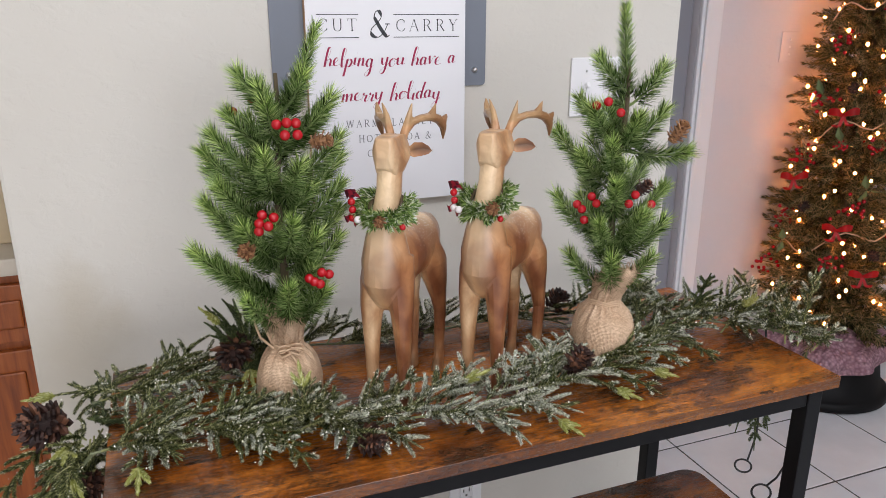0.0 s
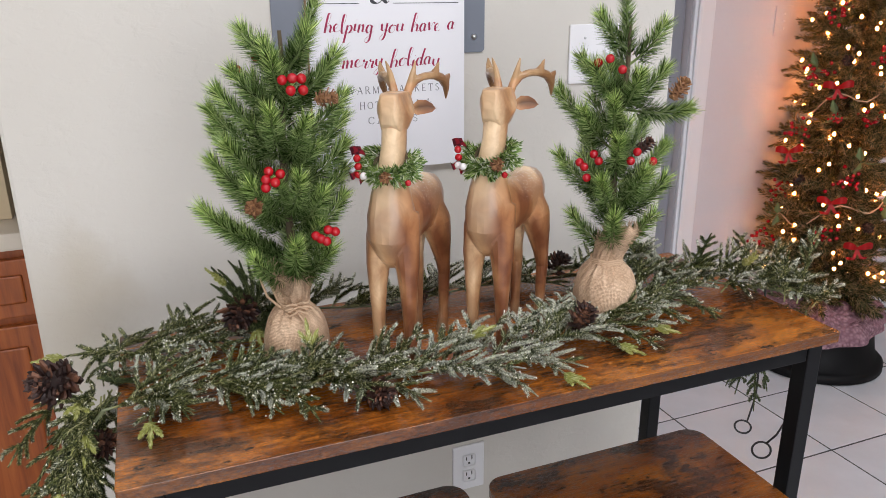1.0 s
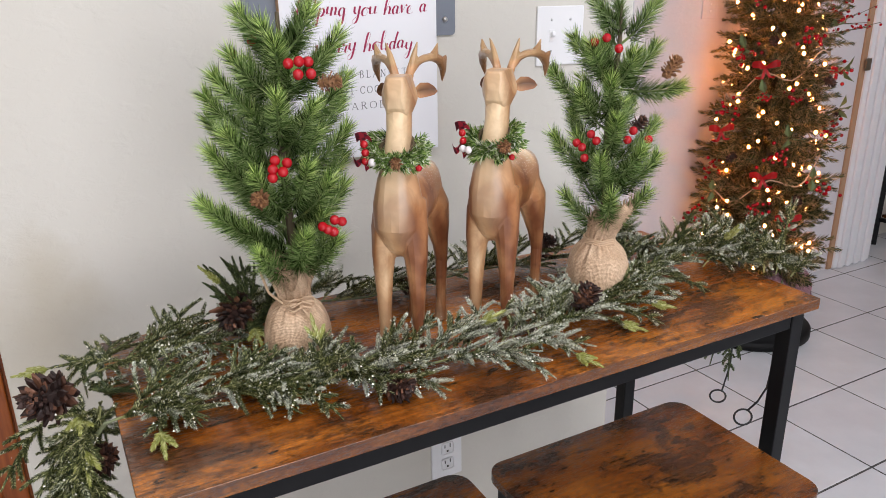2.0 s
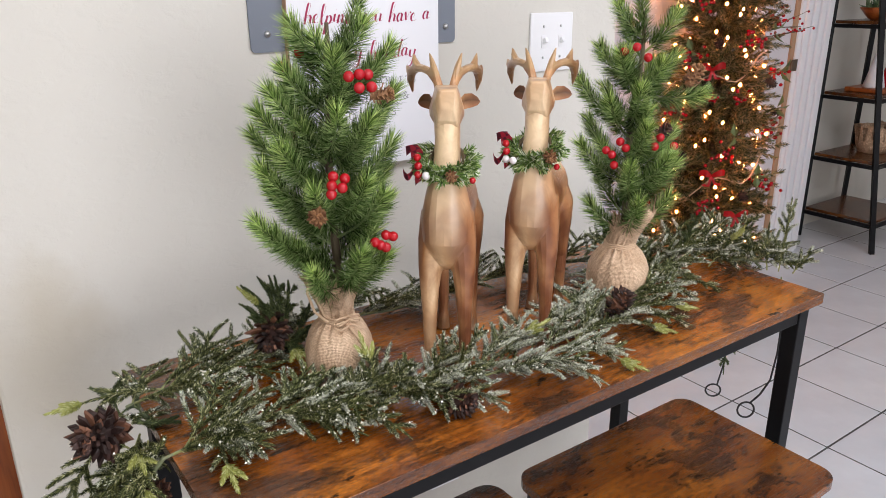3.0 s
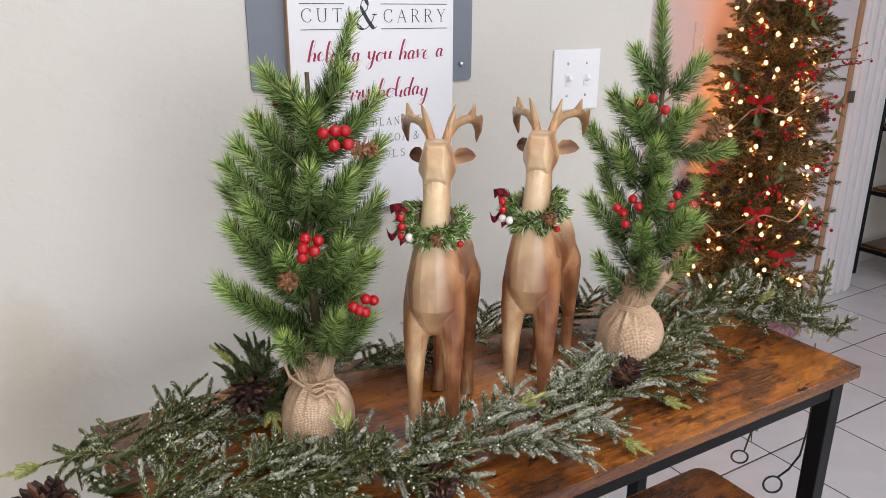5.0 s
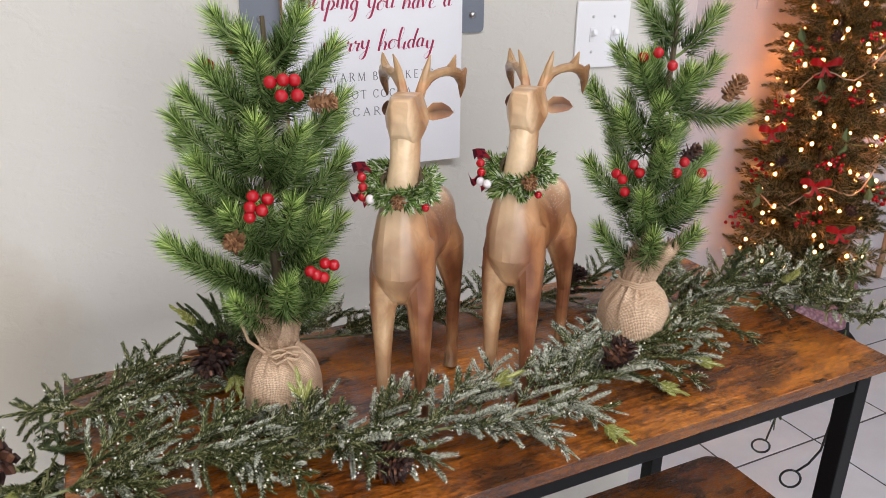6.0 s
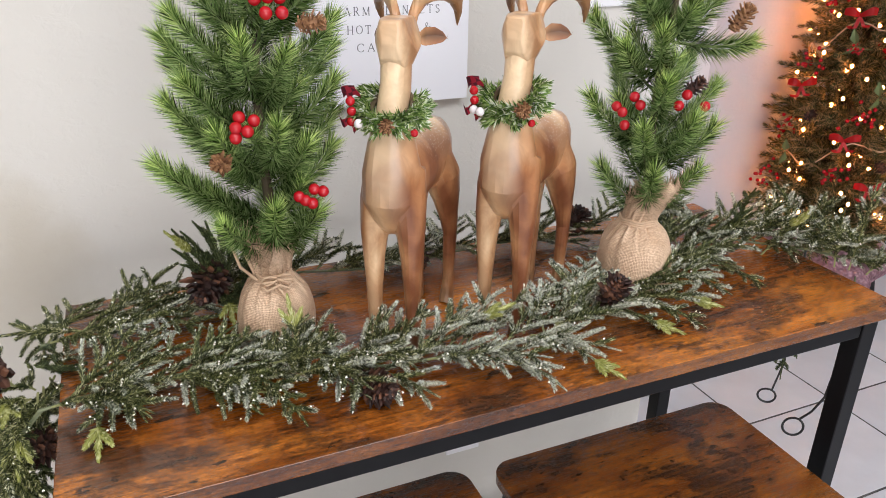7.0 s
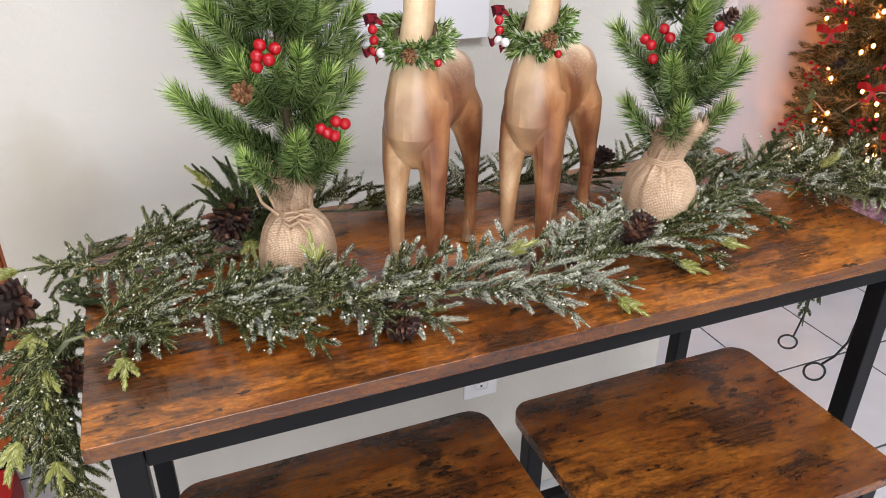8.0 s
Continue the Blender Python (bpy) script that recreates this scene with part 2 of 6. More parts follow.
def cone_mat():
    m = mat("pinecone_scales", rough=0.6)
    n = Net(m)
    g = n.node("ShaderNodeNewGeometry")
    each = n.node("ShaderNodeObjectInfo")
    total = n.node("ShaderNodeMath")
    n.link(g.outputs["Random Per Island"], total.inputs[0])
    n.link(each.outputs["Random"], total.inputs[1])
    part_of = n.node("ShaderNodeMath")
    part_of.operation = "FRACT"
    n.link(total.outputs[0], part_of.inputs[0])
    c = n.ramp(part_of.outputs[0], (0.0, (0.012, 0.005, 0.004)), (0.65, (0.045, 0.016, 0.010)), (1.0, (0.20, 0.085, 0.045)))
    n.colour(c)
    return m


M_CONE = cone_mat()
M_CONE_LIGHT = needles("light_cone_scales", ((0.0, (0.14, 0.06, 0.028)), (1.0, (0.36, 0.19, 0.09))), 0.6)


def deer_paint():
    m = mat("carved_wood_deer", rough=0.30)
    n = Net(m)
    at = n.coords()
    tone = n.ramp(n.noise(n.coords((1.05, 1.0, 0.6)), 14, 2, 0.5, 0.3), (0.39, (0.27, 0.120, 0.058)), (0.5, (0.54, 0.310, 0.155)), (0.61, (0.76, 0.57, 0.36)))
    tone = n.mix(0.6, tone, n.ramp(n.noise(n.coords((1.0, 1.0, 0.7)), 48, 3, 0.6, 0.6), (0.38, (0.72, 0.63, 0.57)), (0.62, (1.15, 1.15, 1.13))), "MULTIPLY")
    cuts = n.node("ShaderNodeTexVoronoi", Scale=34.0)
    n.link(n.coords((1.0, 1.0, 0.6)), cuts.inputs["Vector"])
    tone = n.mix(0.18, tone, n.ramp(cuts.outputs["Color"], (0.2, (0.62, 0.54, 0.48)), (0.8, (1.22, 1.2, 1.15))), "MULTIPLY")
    sep = n.node("ShaderNodeSeparateXYZ")
    n.link(at, sep.inputs[0])
    # red-brown flanks and shoulders with the sides' shade painted in, paler down the middle
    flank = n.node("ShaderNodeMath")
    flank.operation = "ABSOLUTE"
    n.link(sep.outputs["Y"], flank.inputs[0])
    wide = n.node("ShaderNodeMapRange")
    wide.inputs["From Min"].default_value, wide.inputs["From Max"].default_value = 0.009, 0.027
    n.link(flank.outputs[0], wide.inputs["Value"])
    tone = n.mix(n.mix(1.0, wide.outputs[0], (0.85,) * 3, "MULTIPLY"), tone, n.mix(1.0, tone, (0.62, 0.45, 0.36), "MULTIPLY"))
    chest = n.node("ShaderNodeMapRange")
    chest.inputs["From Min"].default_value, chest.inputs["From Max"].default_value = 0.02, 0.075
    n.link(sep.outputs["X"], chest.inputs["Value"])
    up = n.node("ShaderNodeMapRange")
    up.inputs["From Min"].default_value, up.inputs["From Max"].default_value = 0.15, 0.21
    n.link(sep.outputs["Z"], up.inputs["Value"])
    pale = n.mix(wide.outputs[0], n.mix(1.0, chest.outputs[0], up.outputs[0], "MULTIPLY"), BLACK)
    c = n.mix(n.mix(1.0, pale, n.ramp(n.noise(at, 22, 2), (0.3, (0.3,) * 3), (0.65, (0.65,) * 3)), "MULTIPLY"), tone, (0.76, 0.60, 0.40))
    hoof = n.node("ShaderNodeMapRange")
    hoof.inputs["From Min"].default_value, hoof.inputs["From Max"].default_value = 0.024, 0.014
    n.link(sep.outputs["Z"], hoof.inputs["Value"])
    c = n.mix(n.mix(1.0, hoof.outputs[0], (0.5,) * 3, "MULTIPLY"), c, (0.13, 0.065, 0.03))
    horn = n.node("ShaderNodeMapRange")
    horn.inputs["From Min"].default_value, horn.inputs["From Max"].default_value = 0.371, 0.376
    n.link(sep.outputs["Z"], horn.inputs["Value"])
    streak = n.ramp(n.noise(n.coords((1, 1, 0.6)), 24, 2), (0.4, (0.27, 0.135, 0.06)), (0.6, (0.48, 0.31, 0.16)))
    behind = n.node("ShaderNodeMapRange")
    behind.inputs["From Min"].default_value, behind.inputs["From Max"].default_value = -0.030, -0.042
    n.link(sep.outputs["X"], behind.inputs["Value"])
    over = n.node("ShaderNodeMapRange")
    over.inputs["From Min"].default_value, over.inputs["From Max"].default_value = 0.29, 0.30
    n.link(sep.outputs["Z"], over.inputs["Value"])
    swept = n.mix(1.0, behind.outputs[0], over.outputs[0], "MULTIPLY")
    c = n.mix(n.mix(1.0, horn.outputs[0], swept, "LIGHTEN"), c, streak)
    v = n.node("ShaderNodeTexVoronoi", Scale=330.0)
    n.link(at, v.inputs["Vector"])
    back = n.node("ShaderNodeMapRange")
    back.inputs["From Min"].default_value, back.inputs["From Max"].default_value = 0.205, 0.245
    n.link(sep.outputs["Z"], back.inputs["Value"])
    rear = n.node("ShaderNodeMapRange")
    rear.inputs["From Min"].default_value, rear.inputs["From Max"].default_value = 0.01, -0.02
    n.link(sep.outputs["X"], rear.inputs["Value"])
    low = n.node("ShaderNodeMapRange")
    low.inputs["From Min"].default_value, low.inputs["From Max"].default_value = 0.285, 0.275
    n.link(sep.outputs["Z"], low.inputs["Value"])
    dusted = n.mix(1.0, back.outputs[0], low.outputs[0], "MULTIPLY")
    snow = n.mix(1.0, n.mix(1.0, dusted, rear.outputs[0], "MULTIPLY"), n.ramp(v.outputs["Distance"], (0.20, (0.75,) * 3), (0.34, (0.08,) * 3)), "MULTIPLY")
    c = n.mix(snow, c, (0.82, 0.78, 0.74))
    ear = n.node("ShaderNodeAttribute")
    ear.attribute_name = "hollow"
    c = n.mix(ear.outputs["Fac"], c, (0.11, 0.050, 0.022))
    n.colour(c)
    n.bump(n.noise(at, 40, 3), 0.12, 0.001)
    return m


M_DEER = deer_paint()
M_POT = mat("black_plastic_pot", (0.004, 0.004, 0.0045), 0.55)
M_POT.node_tree.nodes["Principled BSDF"].inputs["Specular IOR Level"].default_value = 0.2
M_KNIT = mat("mauve_knit", (0.42, 0.22, 0.29), 0.95)
nk = Net(M_KNIT)
kv = nk.node("ShaderNodeTexVoronoi", Scale=75.0)
nk.link(nk.coords(), kv.inputs["Vector"])
nk.colour(nk.ramp(kv.outputs["Distance"], (0.10, (0.84, 0.55, 0.62)), (0.70, (0.50, 0.27, 0.33))))
nk.bump(kv.outputs["Distance"], 0.9, -0.01)
M_BOW = mat("red_ribbon", (0.50, 0.010, 0.012), 0.45)
M_INK = mat("charcoal_print", (0.035, 0.038, 0.045), 0.6)
M_SCRIPT = mat("crimson_print", (0.36, 0.016, 0.075), 0.6)
M_GREYINK = mat("grey_print", (0.16, 0.165, 0.18), 0.6)
M_SIGNWOOD = mat("raw_pine_edge", (0.40, 0.24, 0.14), 0.7)
M_PLATE = mat("white_switch_plastic", (0.82, 0.82, 0.83), 0.28)
M_SLOT = mat("socket_slot", (0.03, 0.03, 0.03), 0.6)
M_BRASS = mat("aged_strike_brass", (0.20, 0.16, 0.12), 0.4, 1.0)
M_BULB = mat("warm_bulb", (1, 0.8, 0.5), 0.4)
bs = M_BULB.node_tree.nodes["Principled BSDF"]
bs.inputs["Emission Color"].default_value = (1.0, 0.31, 0.075, 1)
bs.inputs["Emission Strength"].default_value = 56.0
M_PLAID = mat("red_plaid_ribbon", rough=0.7)
np_ = Net(M_PLAID)
pw = np_.node("ShaderNodeTexChecker", Scale=160.0)
np_.link(np_.coords(turn=(0.3, 0.5, 0.4)), pw.inputs["Vector"])
pw.inputs["Color1"].default_value, pw.inputs["Color2"].default_value = (0.50, 0.03, 0.06, 1), (0.15, 0.02, 0.04, 1)
np_.colour(pw.outputs["Color"])


# ---- building helpers ----
def mesh_of(name, verts, faces, material, smooth=False):
    me = bpy.data.meshes.new(name)
    me.from_pydata([tuple(v) for v in verts], [], faces)
    me.materials.append(material)
    if smooth:
        me.polygons.foreach_set("use_smooth", [True] * len(me.polygons))
    me.update()
    return me


def base_of(ob):
    p = Vector((0, 0, 0))
    while ob is not None:
        p += ob.location
        ob = ob.parent
    return p


def part(name, bm, material, parent=None, label="", smooth=False):
    """One mesh object out of a bmesh in world places, as a part of its parent (or as a thing, where there is none)."""
    me = bpy.data.meshes.new(name)
    if parent is not None:
        bmesh.ops.translate(bm, vec=-base_of(parent), verts=bm.verts)
    bm.to_mesh(me)
    bm.free()
    me.materials.append(material)
    if smooth:
        me.polygons.foreach_set("use_smooth", [True] * len(me.polygons))
    ob = new(name, me)
    ob.parent = parent
    return tagged(ob, label)


def raw_part(name, verts, faces, material, parent, label="", smooth=False):
    b = base_of(parent)
    ob = new(name, mesh_of(name, [Vector(v) - b for v in verts], faces, material, smooth))
    ob.parent = parent
    return tagged(ob, label)


def thing(name, at, label, category, group="", kind=""):
    ob = new(name)
    ob.location, ob.empty_display_size = at, 0.05
    return tagged(ob, label, category, group, kind)


def box(x0, x1, y0, y1, z0, z1, bevel=0.0, bm=None, segments=2):
    bm = bm or bmesh.new()
    got = bmesh.ops.create_cube(bm, size=1.0)
    vs = got["verts"]
    bmesh.ops.scale(bm, vec=(x1 - x0, y1 - y0, z1 - z0), verts=vs)
    bmesh.ops.translate(bm, vec=((x0 + x1) / 2, (y0 + y1) / 2, (z0 + z1) / 2), verts=vs)
    if bevel:
        es = list({e for v in vs for e in v.link_edges})
        bmesh.ops.bevel(bm, geom=es, offset=bevel, segments=segments, affect="EDGES", profile=0.6)
    return bm


def tube(path, radii, sides=8, verts=None, faces=None, caps=True):
    """A tapered tube along a path; radii are numbers or (across, up) pairs."""
    verts = [] if verts is None else verts
    faces = [] if faces is None else faces
    pts = [Vector(p) for p in path]
    first = len(verts)
    keep = None
    for i, p in enumerate(pts):
        d = (pts[min(i + 1, len(pts) - 1)] - pts[max(i - 1, 0)]).normalized()
        ref = Vector((0, 0, 1)) if abs(d.z) < 0.95 else Vector((1, 0, 0))
        a = d.cross(ref) if keep is None else keep - d * keep.dot(d)
        a = a.normalized()
        keep = a
        b = a.cross(d).normalized()
        r = radii[i] if isinstance(radii, (list, tuple)) else radii
        ra, rb = r if isinstance(r, (list, tuple)) else (r, r)
        for k in range(sides):
            t = 2 * math.pi * k / sides
            verts.append(p + a * (ra * math.cos(t)) + b * (rb * math.sin(t)))
    for i in range(len(pts) - 1):
        for k in range(sides):
            u, w = first + i * sides, first + (i + 1) * sides
            faces.append((u + k, u + (k + 1) % sides, w + (k + 1) % sides, w + k))
    if caps:
        faces.append(tuple(first + k for k in reversed(range(sides))))
        faces.append(tuple(first + (len(pts) - 1) * sides + k for k in range(sides)))
    return verts, faces


def spin(profile, sides, centre, wobble=0.0, seed=0, folds=0):
    """A turned body from (radius, height) pairs, with uneven sides."""
    verts, faces = [], []
    c = Vector(centre)
    for r, z in profile:
        for k in range(sides):
            t = 2 * math.pi * k / sides
            w = 1 + wobble * noise.noise((math.cos(t) * 2 + seed, math.sin(t) * 2, z * 40))
            lift = 0.0
            if folds:
                high = max(0.0, (z - 0.085) / 0.07)
                w += (0.035 + 0.14 * min(1.0, high)) * math.sin(folds * t + z * 22 + 1.5 * math.sin(2 * t + seed)) + 0.05 * min(1.0, abs(z - 0.05) * 12) * math.sin(23 * t + z * 60)
                lift = 0.016 * max(0.0, high - 0.4) * math.sin(2 * t + seed) + 0.007 * max(0.0, high - 0.4) * math.sin(7 * t)
            verts.append(c + Vector((r * w * math.cos(t), r * w * math.sin(t), z + lift)))
    for i in range(len(profile) - 1):
        for k in range(sides):
            u, w = i * sides, (i + 1) * sides
            faces.append((u + k, u + (k + 1) % sides, w + (k + 1) % sides, w + k))
    faces.append(tuple(reversed(range(sides))))
    faces.append(tuple((len(profile) - 1) * sides + k for k in range(sides)))
    return verts, faces


def ball(bm, centre, r, u=10, v=7, squash=1.0):
    got = bmesh.ops.create_uvsphere(bm, u_segments=u, v_segments=v, radius=r)["verts"]
    bmesh.ops.scale(bm, vec=(1, 1, squash), verts=got)
    bmesh.ops.translate(bm, vec=centre, verts=got)
    return bm


def spikes(bases, dirs, lengths, width, verts, faces):
    """Many needles: slim three-sided spikes."""
    for p, d, l in zip(bases, dirs, lengths):
        ref = Vector((0.31, 0.52, 0.79))
        a = d.cross(ref)
        if a.length < 1e-4:
            a = d.cross(Vector((1, 0, 0)))
        a.normalize()
        b = d.cross(a)
        i = len(verts)
        q = p + d * (l * 0.25)
        verts += [q + a * width, q - a * width * 0.5 + b * width * 0.87, q - a * width * 0.5 - b * width * 0.87, p + d * l]
        faces += [(i, i + 1, i + 3), (i + 1, i + 2, i + 3), (i + 2, i, i + 3)]


def around(axis, lean, turn):
    """A direction that leans off an axis by so many radians."""
    ref = Vector((0, 0, 1)) if abs(axis.z) < 0.9 else Vector((1, 0, 0))
    a = axis.cross(ref).normalized()
    b = axis.cross(a)
    return (axis * math.cos(lean) + (a * math.cos(turn) + b * math.sin(turn)) * math.sin(lean)).normalized()


def curve_pts(a, b, bend, n):
    a, b = Vector(a), Vector(b)
    mid = (a + b) / 2 + Vector(bend)
    out = []
    for i in range(n + 1):
        t = i / n
        out.append(a * (1 - t) ** 2 + mid * (2 * t * (1 - t)) + b * t * t)
    return out


def needle_run(path, count, length, width, lean, rng, verts, faces, start=0.0, taper=0.45, close_up=0.62, even=False):
    """Needles all round a path, loose or in even rows."""
    bases, dirs, lens = [], [], []
    n = len(path) - 1
    for k in range(count):
        s = start + (1 - start) * (k + (0.5 if even else rng.random())) / count
        i = min(int(s * n), n - 1)
        f = s * n - i
        p = path[i].lerp(path[i + 1], f)
        d = (path[i + 1] - path[i]).normalized()
        close = lean * (1 - close_up * s * s)
        if even:
            dirs.append(around(d, close * rng.uniform(0.92, 1.08), k * 2.39996 + rng.uniform(-0.15, 0.15)))
        else:
            dirs.append(around(d, close * rng.uniform(0.75, 1.2), rng.uniform(0, 2 * math.pi)))
        bases.append(p)
        lens.append(length * rng.uniform(0.75, 1.15) * (1 - taper * s * s * s))
    spikes(bases, dirs, lens, width, verts, faces)


def pinecone(name, at, axis, length, radius, parent, material, label="", scales=70, seed=3, split=False):
    rng = random.Random(seed)
    verts, faces = [], []
    ax = Vector(axis).normalized()
    c = Vector(at)
    tube([c - ax * length * 0.45, c, c + ax * length * 0.42], [radius * 0.35, radius * 0.5, radius * 0.15], 7, verts, faces)
    core = raw_part(name, verts, faces, material, parent, label) if split else None
    scales = int(scales * 1.4)
    for k in range(scales):
        s = (k + 0.5) / scales
        turn = k * 2.39996 + rng.gauss(0, 0.12)
        r = radius * (math.sin(math.pi * min(1, 0.16 + 0.84 * s)) ** 0.7) * rng.uniform(0.84, 1.14)
        out = around(ax, math.pi / 2, turn)
        side = ax.cross(out)
        p = c + ax * length * (s - 0.5) * 0.9
        open_by = 0.10 + s * 1.0 + rng.gauss(0, 0.13)
        d = (out * math.cos(open_by) + ax * math.sin(open_by)).normalized()
        w = radius * 0.165 * (1.1 - 0.5 * s)
        tip = p + d * r * rng.uniform(0.92, 1.08)
        up = d.cross(side).normalized() * radius * 0.045
        root = p + d * r * 0.3
        mid = p + d * r * 0.74
        if split:
            verts, faces = [], []
        i = len(verts)
        verts += [root + side * w * 0.4, root - side * w * 0.4, mid + side * w - up, mid - side * w - up, tip - up * 1.5, mid + side * w * 0.7 + up, mid - side * w * 0.7 + up, tip + up * 1.2]
        faces += [(i, i + 1, i + 3, i + 2), (i + 2, i + 3, i + 4), (i + 1, i, i + 5, i + 6), (i + 6, i + 5, i + 7), (i, i + 2, i + 5), (i + 1, i + 6, i + 3), (i + 2, i + 4, i + 7, i + 5), (i + 3, i + 6, i + 7, i + 4)]
        if split:
            raw_part("scale", verts, faces, material, core)
    return core or raw_part(name, verts, faces, material, parent, label)


# ---- structure ----
WALL_Y, WALL_X0, WALL_X1, FAR_Y, BACK_Y = 1.297, -0.236, 1.018, 2.20, 2.40
NICHE_X = 3.56
CEIL_Z = 2.6
EAST, WEST, SOUTH = 5.2, -2.3, -2.6

wall_main = part("wall_partition", box(WALL_X0, WALL_X1, WALL_Y, WALL_Y + 0.12, 0, CEIL_Z - 0.002, 0.006), M_SHADED, None)
tagged(wall_main, "cream plastered partition wall with trowelled texture", "wall", kind="structure")
DOOR_X0, DOOR_X1 = 1.10, 1.805
tagged(part("wall_kitchen", box(WEST, 0.88, BACK_Y, BACK_Y + 0.12, 0, CEIL_Z - 0.002), M_WALL), "plain cream wall behind the counter", "wall", kind="structure")
tagged(part("wall_return", box(0.88, 1.0, WALL_Y + 0.1205, BACK_Y + 0.12, 0, CEIL_Z - 0.002), M_WALL), "plain cream return wall", "wall", kind="structure")
tagged(part("wall_niche", box(NICHE_X, EAST, BACK_Y, BACK_Y + 0.12, 0, CEIL_Z - 0.002), M_WALL), "pale wall behind the ladder shelf", "wall", kind="structure")
bm = box(1.0005, DOOR_X0, FAR_Y, FAR_Y + 0.12, 0, CEIL_Z - 0.002)
box(DOOR_X0, DOOR_X1, FAR_Y, FAR_Y + 0.12, 2.05, CEIL_Z - 0.002, bm=bm)
box(DOOR_X1, NICHE_X - 0.0005, FAR_Y, FAR_Y + 0.199, 0, CEIL_Z - 0.002, bm=bm)
tagged(part("wall_north", bm, M_WALL2), "pale rose plastered wall behind the lit tree", "wall", kind="structure")
tagged(part("wall_east", box(EAST, EAST + 0.12, SOUTH, BACK_Y + 0.12, 0, CEIL_Z - 0.002), M_WALL), "plain cream wall", "wall", kind="structure")
tagged(part("wall_west", box(WEST - 0.12, WEST, SOUTH, BACK_Y + 0.12, 0, CEIL_Z - 0.002), M_WALL), "plain cream wall", "wall", kind="structure")
bm = box(WEST - 0.12, -1.0, SOUTH - 0.12, SOUTH, 0, CEIL_Z - 0.002)
box(2.2, EAST + 0.12, SOUTH - 0.12, SOUTH, 0, CEIL_Z - 0.002, bm=bm)
box(-1.0, 2.2, SOUTH - 0.12, SOUTH, 0, 0.4, bm=bm)
box(-1.0, 2.2, SOUTH - 0.12, SOUTH, 2.3, CEIL_Z - 0.002, bm=bm)
tagged(part("wall_south", bm, M_WALL), "plain cream wall with a shop window", "wall", kind="structure")
window = thing("window_1", (0.6, SOUTH, 0.4), "wide shop window behind the viewer", "window", kind="structure")
for x0, x1, z0, z1 in ((-1.0, -0.95, 0.4, 2.3), (2.15, 2.2, 0.4, 2.3), (-0.949, 2.149, 0.4, 0.45), (-0.949, 2.149, 2.25, 2.3)):
    part("window_frame", box(x0, x1, SOUTH - 0.09, SOUTH - 0.03, z0, z1, 0.004), M_TRIM, window)
tagged(part("ceiling", box(WEST - 0.12, EAST + 0.12, SOUTH - 0.12, BACK_Y + 0.12, CEIL_Z, CEIL_Z + 0.1), M_CEIL), "plain white ceiling", "ceiling", kind="structure")

door = thing("door_1", ((DOOR_X0 + DOOR_X1) / 2, FAR_Y, 0), "closed grey painted door in a white frame", "door", kind="structure")
part("door_leaf", box(DOOR_X0 + 0.004, DOOR_X1 - 0.004, FAR_Y + 0.03, FAR_Y + 0.07, 0.01, 2.045, 0.003), M_GREYDOOR, door)
for x0, x1 in ((DOOR_X0 - 0.09, DOOR_X0), (DOOR_X1, DOOR_X1 + 0.09)):
    bm = box(x0, x1, FAR_Y - 0.016, FAR_Y - 0.001, 0.001, 2.05, 0.004)
    box(x0 + 0.012, x0 + 0.03, FAR_Y - 0.026, FAR_Y - 0.016, 0.001, 2.05, 0.004, bm)
    part("door_casing", bm, M_TRIM, door, "white moulded casing")
part("door_head", box(DOOR_X0 - 0.09, DOOR_X1 + 0.09, FAR_Y - 0.016, FAR_Y - 0.001, 2.052, 2.14, 0.004), M_TRIM, door)

trim = thing("trim", (3.40, FAR_Y, 0), "white fluted door casing with a strike plate", "trim", kind="structure")
bm = box(3.265, 3.555, FAR_Y - 0.02, FAR_Y - 0.001, 0.001, 2.3, 0.004)
for k in range(4):
    box(3.295 + 0.062 * k, 3.327 + 0.062 * k, FAR_Y - 0.034, FAR_Y - 0.02, 0.001, 2.3, 0.006, bm)
part("fluted_casing", bm, M_TRIM, trim)
part("jamb_strip", box(3.232, 3.2645, FAR_Y - 0.012, FAR_Y - 0.001, 0.001, 2.3, 0.002), M_SIGNWOOD, trim, "tan timber jamb edge")
part("strike_plate", box(3.238, 3.278, FAR_Y - 0.028, FAR_Y - 0.0205, 0.98, 1.035, 0.002), M_BRASS, trim, "aged brass strike plate")

# ---- floor: grout bed with tiles ----
floor = part("floor", box(WEST - 0.12, EAST + 0.12, SOUTH - 0.12, BACK_Y + 0.12, -0.08, -0.0015), M_GROUT)
tagged(floor, "white ceramic tile floor with dark grout lines", "floor", kind="structure")

# ---- bar table ----
TOP_Z = 0.90
TX0, TX1, TY0, TY1 = -0.1, 0.9, 0.703, 1.105


